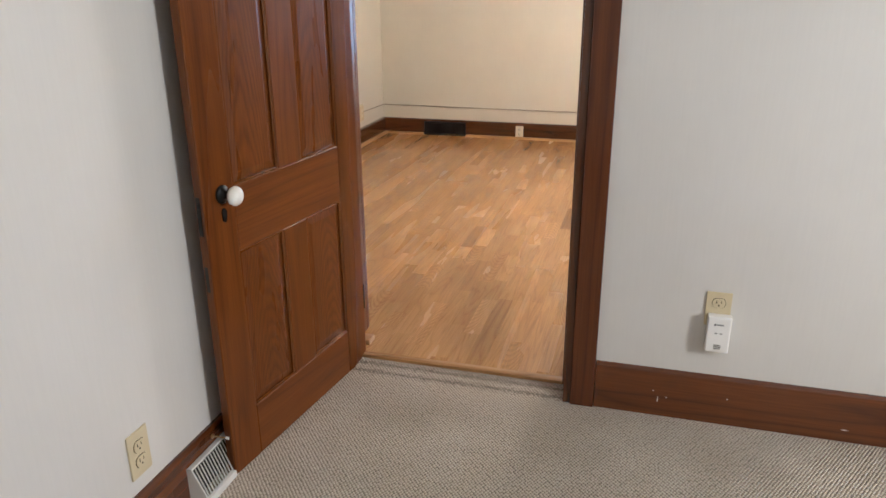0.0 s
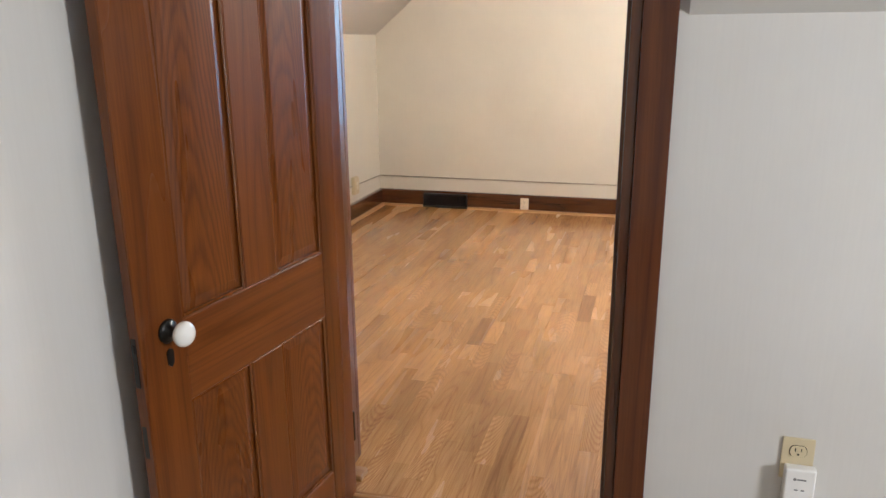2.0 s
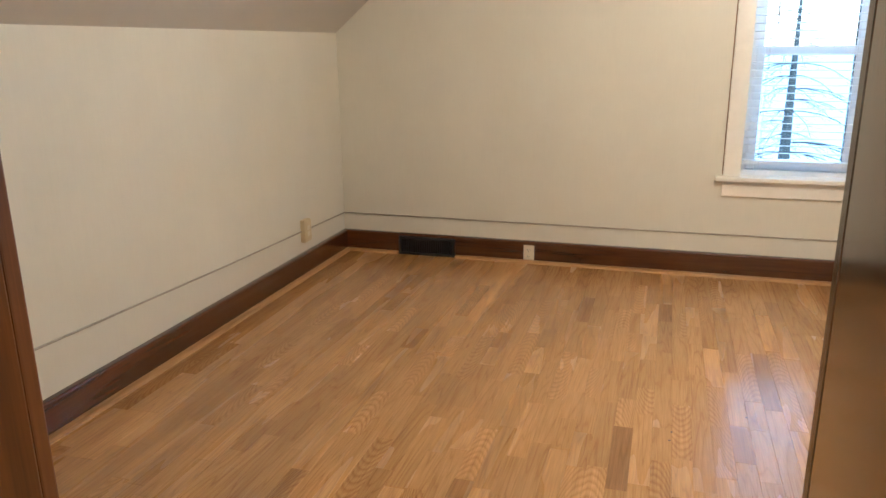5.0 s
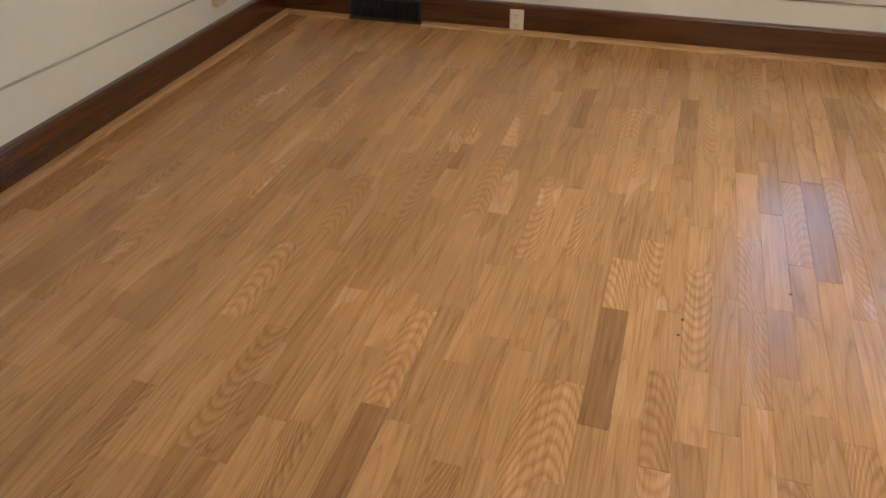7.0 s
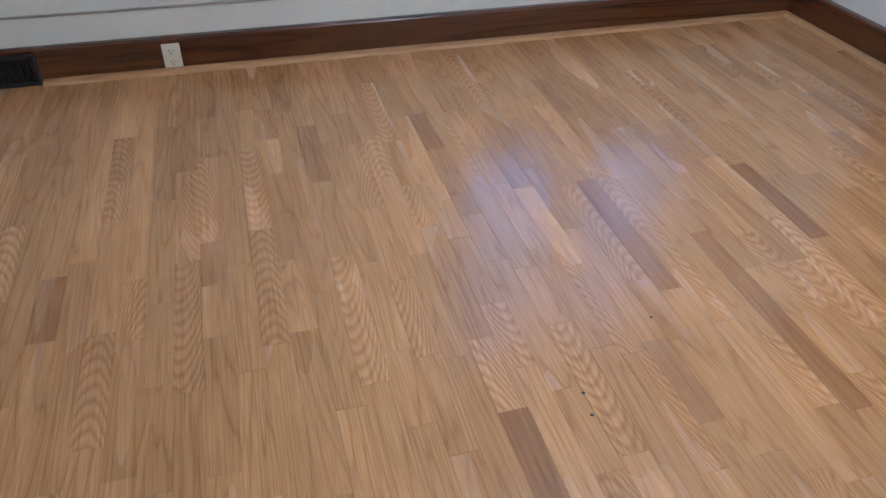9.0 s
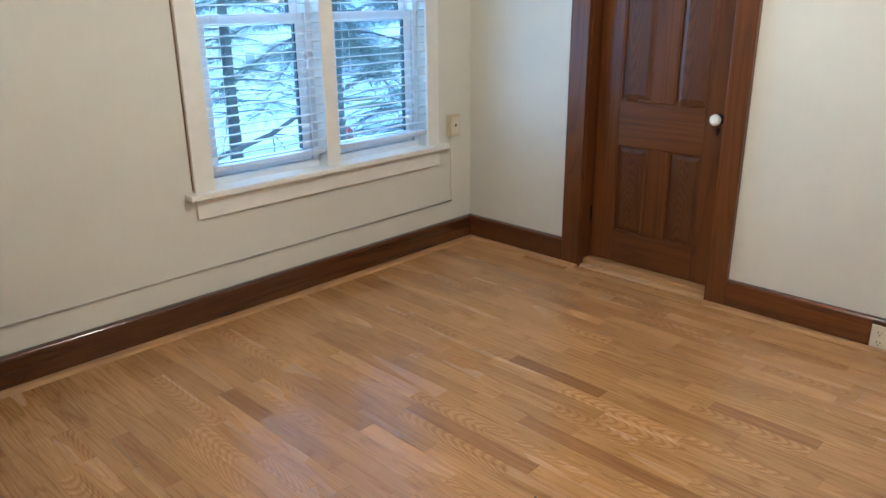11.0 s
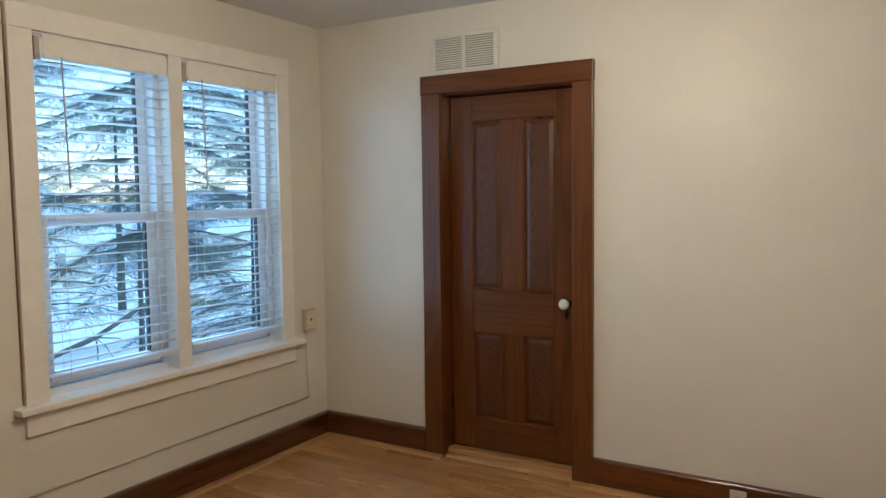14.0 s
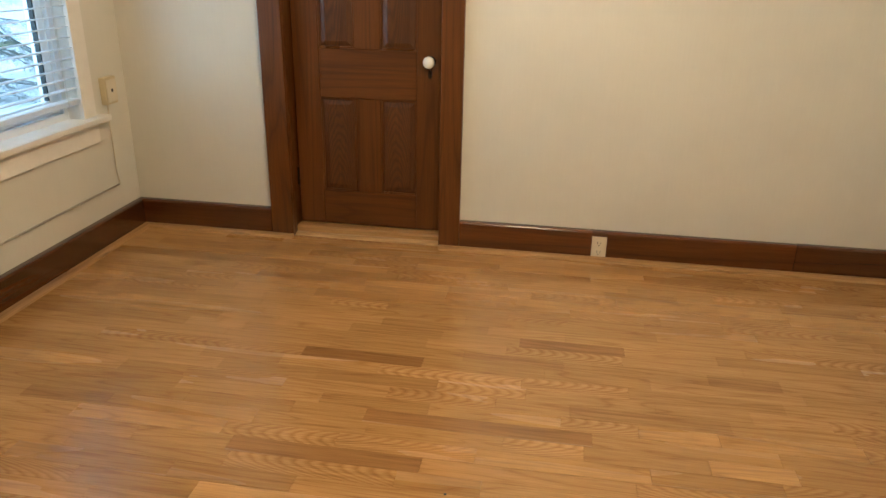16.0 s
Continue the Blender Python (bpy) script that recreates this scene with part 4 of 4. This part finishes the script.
# white baseboard register behind the open door
reg2 = thing("baseboard_register", (W1_WALL + 0.018, 1.165, CARPET_Z), "white metal baseboard heat register on the carpet", "register", rz=90)
end = [(0, 0), (0, 0.118), (-0.016, 0.118), (-0.058, 0.030), (-0.062, 0.020), (-0.062, 0)]
for x in (-0.175, 0.170):
    part("end_cap", prism([(u, v) for u, v in end], "x", x, x + 0.005), WHITE_METAL, reg2)
part("top", box(-0.175, 0.175, -0.019, -0.0005, 0.112, 0.1195, 0.002), WHITE_METAL, reg2)
part("bottom", box(-0.170, 0.170, -0.0635, -0.048, 0.0, 0.024, 0.002), WHITE_METAL, reg2)
# near-black sheet paints the shade seen between the white louvers
part("backing", box(-0.170, 0.170, -0.004, -0.0005, 0.002, 0.112), SLOT, reg2)
for k in range(26):
    x = -0.160 + k * 0.0128
    part("louver", prism([(-0.019, 0.112), (-0.017, 0.110), (-0.035, 0.064), (-0.051, 0.024), (-0.054, 0.025), (-0.038, 0.066)], "x", x, x + 0.0024), WHITE_METAL, reg2)
stop = thing("door_stop", (W1_WALL + 0.018, 1.128, 0.116), "small brass spring door stop on the baseboard", "door stop", rz=90)
part("rosette", lathe([(0.008, 0), (0.008, -0.004), (0.004, -0.006)], "y", 12), BRASS, stop)
part("rod", tube([(0, -0.004, 0), (0, -0.050, 0.002)], 0.0022, 8), BRASS, stop)
part("tip", lathe([(0.0045, -0.048), (0.0045, -0.056)], "y", 10, at=(0, 0, 0.002)), WHITE_PLASTIC, stop)

# return-air grille above the closed door
grille = thing("wall_vent", (E_WALL, 5.262, 2.198), "cream painted return-air grille above the door", "vent", rz=-90)
GW, GH = 0.205, 0.098
part("frame", box(-GW, GW, -0.007, 0, GH - 0.018, GH, 0.002), WALL_MAT, grille)
part("frame", box(-GW, GW, -0.007, 0, -GH, -GH + 0.012, 0.002), WALL_MAT, grille)
for x0, x1 in ((-GW, -GW + 0.030), (GW - 0.030, GW), (-0.012, 0.012)):
    part("frame", box(x0, x1, -0.0068, 0, -GH + 0.012, GH - 0.018, 0.002), WALL_MAT, grille)
# grey sheet stands in for the shade behind the slats
part("backing", box(-GW + 0.03, GW - 0.03, -0.0012, -0.0002, -GH + 0.012, GH - 0.018), PRINT, grille)
for x0, x1 in ((-GW + 0.030, -0.012), (0.012, GW - 0.030)):
    for k in range(14):
        z = -GH + 0.018 + k * 0.0118
        part("slat", prism([(-0.0065, z), (-0.0055, z - 0.001), (-0.0012, z + 0.007), (-0.002, z + 0.008)], "x", x0, x1), WALL_MAT, grille)
for x in (-GW + 0.012, GW - 0.012):
    part("screw", lathe([(0.003, -0.0085), (0.003, -0.0065)], "y", 8, at=(x, 0, 0)), PRINT, grille)

# ---- ceiling light ----
lamp = thing("ceiling_light", (LAMP_C[0], LAMP_C[1], CEIL), "three-arm ceiling light with frosted glass bell shades, lit", "ceiling light")
part("canopy", lathe([(0.068, 0), (0.066, -0.012), (0.045, -0.030), (0.012, -0.036)], "z", 28), NICKEL, lamp, "", True)
part("stem", lathe([(0.009, -0.03), (0.009, -0.24)], "z", 14), NICKEL, lamp, "", True)
part("hub", lathe([(0.012, -0.20), (0.034, -0.215), (0.036, -0.245), (0.016, -0.265), (0.004, -0.275)], "z", 24), NICKEL, lamp, "", True)
for a in LAMP_TIPS:
    c, s = math.cos(a), math.sin(a)
    arm = part("arm", tube([(0.03 * c, 0.03 * s, -0.23), (0.055 * c, 0.055 * s, -0.205), (0.080 * c, 0.080 * s, -0.22), (0.088 * c, 0.088 * s, -0.245)], 0.006, 8), NICKEL, lamp, "", True)
    sh = bmesh.new()
    prof = [(0.016, 0.0), (0.024, -0.010), (0.030, -0.035), (0.038, -0.065), (0.052, -0.095), (0.049, -0.094), (0.035, -0.064), (0.027, -0.034), (0.018, -0.012)]
    lathe(prof, "z", 24, sh)
    shade = part("shade", sh, SHADE_GLOW, arm, "lit frosted glass bell shade", True)
    shade.matrix_basis = Matrix.Translation((0.088 * c, 0.088 * s, -0.232)) @ Matrix.Rotation(radians(24), 4, Vector((s, -c, 0)))

# ---- chips and marks on the woodwork ----
for x, z, w, h in ((-0.268, 0.040, 0.005, 0.024), (-0.240, 0.052, 0.008, 0.004), (-0.045, 0.075, 0.006, 0.004), (0.320, 0.020, 0.026, 0.004), (-0.285, 0.072, 0.006, 0.004)):
    chip = thing("paint_chip", (x, P_SOUTH - 0.0182, z), "pale chip in the varnished baseboard", "chip", "chips in the baseboard")
    outl = [(w / 2 * math.cos(t) * random.uniform(0.6, 1.1), h / 2 * math.sin(t) * random.uniform(0.7, 1.1)) for t in [2 * math.pi * k / 9 for k in range(9)]]
    part("bare_wood", prism(outl, "y", -0.0004, 0.0002), SPLINTER, chip)
for x, y in ((-0.640, 4.135), (-0.648, 4.070), (-0.36, 4.33)):
    crumb = tagged(new("crumb", finish("crumb", lathe([(0.002, 0.0), (0.005, 0.0015), (0.003, 0.003)], "z", 7), SLOT)), "tiny dark crumb on the laminate floor", "crumb", "crumbs on the floor")
    crumb.location = (x, y, 0.0)

# ---- outside ----
GROUND = -4.9
structure("ground", box(-600, 600, -600, 900, GROUND - 0.5, GROUND), SNOW, "snow-covered ground", "ground")
structure("road", box(-600, 600, 26.0, 32.5, GROUND + 0.004, GROUND + 0.02), ASPHALT, "road under a thin layer of packed snow", "road")
verge = bmesh.new()
for k in range(26):
    cx, cy = random.uniform(-30, 60), random.choice((random.uniform(34, 44), random.uniform(20, 25)))
    rr = random.uniform(0.8, 3.0)
    prism([(cx + rr * random.uniform(0.6, 1.2) * math.cos(t) * 1.8, cy + rr * random.uniform(0.6, 1.0) * math.sin(t)) for t in [2 * math.pi * i / 11 for i in range(11)]], "z", GROUND + 0.005, GROUND + 0.03 + 0.001 * k, verge)
structure("ground_grass", verge, GRASS, "patches of brown winter grass showing through snow", "ground")


def house(x, y, w, d, h):
    o = thing("house", (x, y, GROUND), "distant pale sided house with a snowy roof", "house", "houses across the road")
    part("wall", box(-w / 2, w / 2, -d / 2, d / 2, 0, h), SIDING, o)
    part("roof", prism([(-w / 2 - 0.4, h), (w / 2 + 0.4, h), (0, h + w * 0.36)], "y", -d / 2 - 0.4, d / 2 + 0.4), ROOFING, o)
    for wx in (-w / 4, w / 4):
        win_o = part("window", box(wx - 0.5, wx + 0.5, -d / 2 - 0.06, -d / 2 - 0.005, 1.2, 2.6), VINYL, o)
        part("pane", box(wx - 0.4, wx + 0.4, -d / 2 - 0.08, -d / 2 - 0.061, 1.3, 2.5), GALV, win_o)
    part("door", box(-0.45, 0.45, -d / 2 - 0.05, -d / 2 - 0.004, 0.1, 2.1), ROOFING, o)


house(26.0, 58.0, 11.0, 9.0, 4.4)
house(44.0, 55.0, 10.0, 9.0, 3.4)

sign = thing("stop_sign", (13.4, 22.8, GROUND), "red octagonal stop sign on a metal post by the road", "stop sign", rz=-39)
part("post", box(-0.03, 0.03, 0.0, 0.05, 0, 2.35, 0.005), GALV, sign)
octo = [(0.33 * math.cos(math.pi / 8 + k * math.pi / 4), 2.00 + 0.33 * math.sin(math.pi / 8 + k * math.pi / 4)) for k in range(8)]
plate = part("plate", prism(octo, "y", -0.012, -0.002), SIGN_WHITE, sign)
octo2 = [(0.305 * math.cos(math.pi / 8 + k * math.pi / 4), 2.00 + 0.305 * math.sin(math.pi / 8 + k * math.pi / 4)) for k in range(8)]
part("face", prism(octo2, "y", -0.016, -0.0122), SIGN_RED, plate)
letters = bpy.data.curves.new("lettering", "FONT")
letters.body, letters.size, letters.align_x, letters.align_y, letters.extrude = "STOP", 0.24, "CENTER", "CENTER", 0.002
letters.materials.append(SIGN_WHITE)
lt = new("lettering", letters)
lt.parent = plate
lt.matrix_basis = pose(0, -0.019, 2.00, 90, 0, 0)


def conifer(x, y, height, spread, label, seed, lean=0.0, twig_step=0.16, sprigs=7, low=5.5):
    """A spruce: tapered trunk, drooping limbs, hanging twigs with ragged needle sprays."""
    rnd = random.Random(seed)
    t = thing("conifer_tree", (x, y, GROUND), label, "tree", "trees outside the window")
    part("trunk", tube([(0, 0, 0), (lean * 0.4, 0, height * 0.5), (lean, 0, height)], 0.24, 9, taper=0.1), BARK, t, "", True)
    limbs, needles = bmesh.new(), bmesh.new()
    z = low
    while z < height - 0.3:
        reach = spread * min(1.0, 1.25 * (1 - z / height) ** 0.75) * rnd.uniform(0.65, 1.15)
        for k in range(rnd.randint(3, 5)):
            a = rnd.uniform(0, 2 * math.pi)
            c, s = math.cos(a), math.sin(a)
            droop = rnd.uniform(0.14, 0.34)
            pts = []
            for i in range(6):
                f = i / 5
                pts.append(Vector((c * reach * f + rnd.uniform(-0.05, 0.05), s * reach * f + rnd.uniform(-0.05, 0.05), z + 0.10 * reach * f - droop * reach * f * f * 1.6)))
            tube(pts, 0.011 + 0.009 * reach / spread, 4, limbs, 0.25)
            steps = max(3, int(reach / twig_step))
            for j in range(1, steps + 1):
                f = 0.15 + 0.85 * j / steps
                q = min(4, int(f * 5))
                p = pts[q].lerp(pts[q + 1], f * 5 - q)
                for sgn in (-1, 1):
                    ln = rnd.uniform(0.22, 0.75) * (1.15 - 0.6 * f)
                    d = Vector((c * 0.55 - sgn * s * 0.8, s * 0.55 + sgn * c * 0.8, rnd.uniform(-0.85, -0.10))).normalized()
                    side = d.cross(Vector((0, 0, 1))).normalized()
                    up = side.cross(d)
                    wd = rnd.uniform(0.0025, 0.005)
                    tip = p + d * ln
                    v = [needles.verts.new(p + up * wd), needles.verts.new(p - up * wd), needles.verts.new(tip)]
                    needles.faces.new(v)
                    for n in range(sprigs):
                        g = (n + rnd.random()) / sprigs
                        w = rnd.uniform(-1, 1)
                        e = (d * 0.8 + side * w + up * rnd.uniform(-0.9, 0.5)).normalized() * rnd.uniform(0.07, 0.20) * (1.2 - 0.7 * g)
                        o = p.lerp(tip, g)
                        h = e.cross(d).normalized() * rnd.uniform(0.0018, 0.0042)
                        needles.faces.new([needles.verts.new(o + h * 0.3), needles.verts.new(o + e * 0.5 + h), needles.verts.new(o + e), needles.verts.new(o + e * 0.5 - h)])
        z += rnd.uniform(0.22, 0.38)
    crown = part("crown", needles, NEEDLE, t, "ragged dark green needle sprays")
    part("limbs", limbs, BARK, crown, "bare drooping limbs")


conifer(6.5, 14.2, 13.0, 4.4, "tall grey-green spruce with long drooping branches", 4, twig_step=0.055, sprigs=10)
conifer(11.6, 17.0, 12.0, 4.0, "tall grey-green spruce beside the nearer tree", 9, twig_step=0.08, sprigs=9, low=1.6)
conifer(10.0, 24.0, 12.5, 3.8, "tall grey-green spruce behind the nearer tree", 17, twig_step=0.13, sprigs=7, low=3.0)
conifer(2.6, 25.0, 8.0, 3.0, "spruce of middle height standing apart in the snow", 31, twig_step=0.28, sprigs=5, low=2.0)
conifer(-3.0, 40.0, 10.0, 3.0, "distant dark spruce standing across the road", 14, twig_step=0.5, sprigs=3)
conifer(24.0, 40.0, 12.0, 4.0, "distant dark spruce standing across the road", 21, twig_step=0.5, sprigs=3)


def bare_tree(x, y, seed, label, limb=()):
    """A leafless tree whose forking twigs cross in front of the window."""
    rnd = random.Random(seed)
    t = thing("bare_tree", (x, y, GROUND), label, "tree", "trees outside the window")
    part("trunk", tube([(0, 0, 0), (0.1, 0.05, 1.6), (0.05, -0.05, 4.0), (0.2, 0.0, 8.5)], 0.13, 8, taper=0.3), BARK, t, "", True)
    br = bmesh.new()

    def fork(p, d, ln, r, depth):
        pts = [p]
        for k in range(4):
            d = (d + Vector((rnd.uniform(-0.25, 0.25), rnd.uniform(-0.25, 0.25), rnd.uniform(-0.10, 0.22)))).normalized()
            pts.append(pts[-1] + d * ln / 4)
        tube(pts, r, 4, br, 0.45)
        if depth:
            for k in range(rnd.randint(3, 4)):
                q = pts[rnd.randint(1, 4)]
                e = (d + Vector((rnd.uniform(-0.9, 0.9), rnd.uniform(-0.9, 0.9), rnd.uniform(-0.7, 0.6)))).normalized()
                fork(q, e, ln * rnd.uniform(0.5, 0.75), r * 0.5, depth - 1)
    for k in range(16):
        z = 2.6 + 0.36 * k
        a = rnd.uniform(0, 2 * math.pi)
        fork(Vector((0.08, 0, z)), Vector((math.cos(a), math.sin(a), rnd.uniform(-0.05, 0.5))), rnd.uniform(1.2, 2.2), 0.022, 3)
    crown = part("crown", br, BARK, t, "bare forking twigs")
    if limb:
        lb = tube(limb, 0.045, 6, taper=0.35)
        for k in range(1, len(limb)):
            p = Vector(limb[k])
            for j in range(3):
                d = Vector((rnd.uniform(-0.3, 0.6), rnd.uniform(-0.4, 0.4), rnd.uniform(-0.9, 0.3))).normalized()
                tube([p, p + d * 0.22 + Vector((0.05, 0, 0)), p + d * 0.5 + Vector((0.08, 0, -0.06))], 0.009, 4, lb, 0.3)
        part("limb", lb, BARK, crown, "long low bare limb", True)


bare_tree(-1.1, 12.5, 6, "leafless tree close to the house",
          [(0.0, 0.0, 2.9), (1.4, -0.6, 3.6), (2.9, -1.3, 4.4), (3.85, -2.0, 4.88), (4.40, -2.0, 5.12), (4.70, -2.0, 5.22), (5.2, -2.1, 5.42)])
bare_tree(15.5, 27.0, 8, "leafless tree behind the spruce")

# ---- laminate strips ----
STRIP = 0.0705
X_MARK = -0.8505
DARK = {  # strips of darker oak: column from the mark, start and end along the room
    (2, 5.32, 5.60), (-4, 5.20, 5.60), (0, 3.70, 4.13), (-15, 4.63, 4.89), (-9, 4.75, 4.95), (8, 4.42, 5.00), (11, 3.93, 4.64),
    (6, 3.985, 4.25), (16, 4.52, 4.965), (19, 3.80, 4.187), (-20, 5.3, 5.75), (-7, 3.25, 3.62), (25, 4.9, 5.4)}
rnd = random.Random(12)
meshes = {}


def strip_mesh(w, length, mat):
    key = (round(w, 4), round(length, 2), mat.name)
    if key not in meshes:
        bm = bmesh.new()
        e = 0.0005
        lo = [bm.verts.new((sx * w / 2, sy * length / 2, -0.006)) for sx, sy in ((-1, -1), (1, -1), (1, 1), (-1, 1))]
        mid = [bm.verts.new((sx * (w / 2 - 0.0001), sy * (length / 2 - 0.0001), -e)) for sx, sy in ((-1, -1), (1, -1), (1, 1), (-1, 1))]
        top = [bm.verts.new((sx * (w / 2 - e), sy * (length / 2 - e), 0)) for sx, sy in ((-1, -1), (1, -1), (1, 1), (-1, 1))]
        bm.faces.new(top)
        for ra, rb in ((lo, mid), (mid, top)):
            for i in range(4):
                j = (i + 1) % 4
                bm.faces.new((ra[i], ra[j], rb[j], rb[i]))
        grain = bm.loops.layers.uv.new("grain")
        for f in bm.faces:
            for lp in f.loops:
                lp[grain].uv = lp.vert.co.x, lp.vert.co.y
        meshes[key] = finish("floor_board", bm, mat)
    return meshes[key]


y_first, y_last = P_SOUTH + 0.112, N_WALL - 0.012
near, far_rest = [], []
for col in range(-30, 34):
    x0 = X_MARK + col * STRIP
    x1 = x0 + STRIP
    x0, x1 = max(x0, W_WALL + 0.01), min(x1, E_WALL - 0.01)
    if x1 - x0 < 0.012:
        continue
    fixed = sorted((a, b) for c, a, b in DARK if c == col)
    pieces = []
    cuts = [round(y_first - rnd.uniform(0.0, 0.30), 3)]
    for a, b in [*fixed, (y_last, y_last)]:
        while a - cuts[-1] > 0.62:
            cuts.append(round(cuts[-1] + rnd.choice((0.24, 0.30, 0.36, 0.42, 0.50)), 3))
        for p, q in zip(cuts, cuts[1:]):
            pieces.append((p, q, rnd.choice((OAK, OAK, OAK_PALE) if rnd.random() < 0.7 else (OAK,))))
        pieces.append((cuts[-1], a, OAK))
        if b > a:
            pieces.append((a, b, OAK_DARK))
        cuts = [b]
    for p, q, mat in pieces:
        p = max(p, y_first)
        if q - p < 0.02 or x0 + 0.01 < W_WALL:
            continue
        inside = -1.65 < (x0 + x1) / 2 < 0.10 and 2.95 < (p + q) / 2 < 5.45
        (near if inside else far_rest).append((x0, x1, p, q, mat))
# the stretch the walk passes nearest: each strip its own piece
near.sort(key=lambda s: s[2])
for x0, x1, p, q, mat in near[:300]:
    ob = new("floor_board", strip_mesh(x1 - x0, q - p, mat))
    ob.parent = floor
    ob.location = ((x0 + x1) / 2, (p + q) / 2, rnd.uniform(-0.0002, 0.0002))
rest_v, rest_f, rest_m, rest_uv = [], [], [], []
order = [OAK, OAK_DARK, OAK_PALE]
for x0, x1, p, q, mat in near[300:] + far_rest:
    e = 0.0005
    w, h = (x1 - x0) / 2, (q - p) / 2
    b = len(rest_v)
    for inset, z in ((0.0, -0.006), (0.0001, -e), (e, 0.0)):
        rest_uv += [(-w, -h), (w, -h), (w, h), (-w, h)]
        rest_v += [(x0 + inset, p + inset, z), (x1 - inset, p + inset, z), (x1 - inset, q - inset, z), (x0 + inset, q - inset, z)]
    rest_f += [(b + 8, b + 9, b + 10, b + 11)] + [(b + 4 * k + i, b + 4 * k + (i + 1) % 4, b + 4 * k + 4 + (i + 1) % 4, b + 4 * k + 4 + i) for k in (0, 1) for i in range(4)]
    rest_m += [order.index(mat)] * 9
me = bpy.data.meshes.new("floor_boards")
me.from_pydata(rest_v, [], rest_f)
for mm in order:
    me.materials.append(mm)
me.polygons.foreach_set("material_index", rest_m)
grain = me.uv_layers.new(name="grain")
for lp in me.loops:
    grain.data[lp.index].uv = rest_uv[lp.vertex_index]
me.update()
rest = tagged(new("floor_boards", me), kind="stuff")
rest.parent = floor
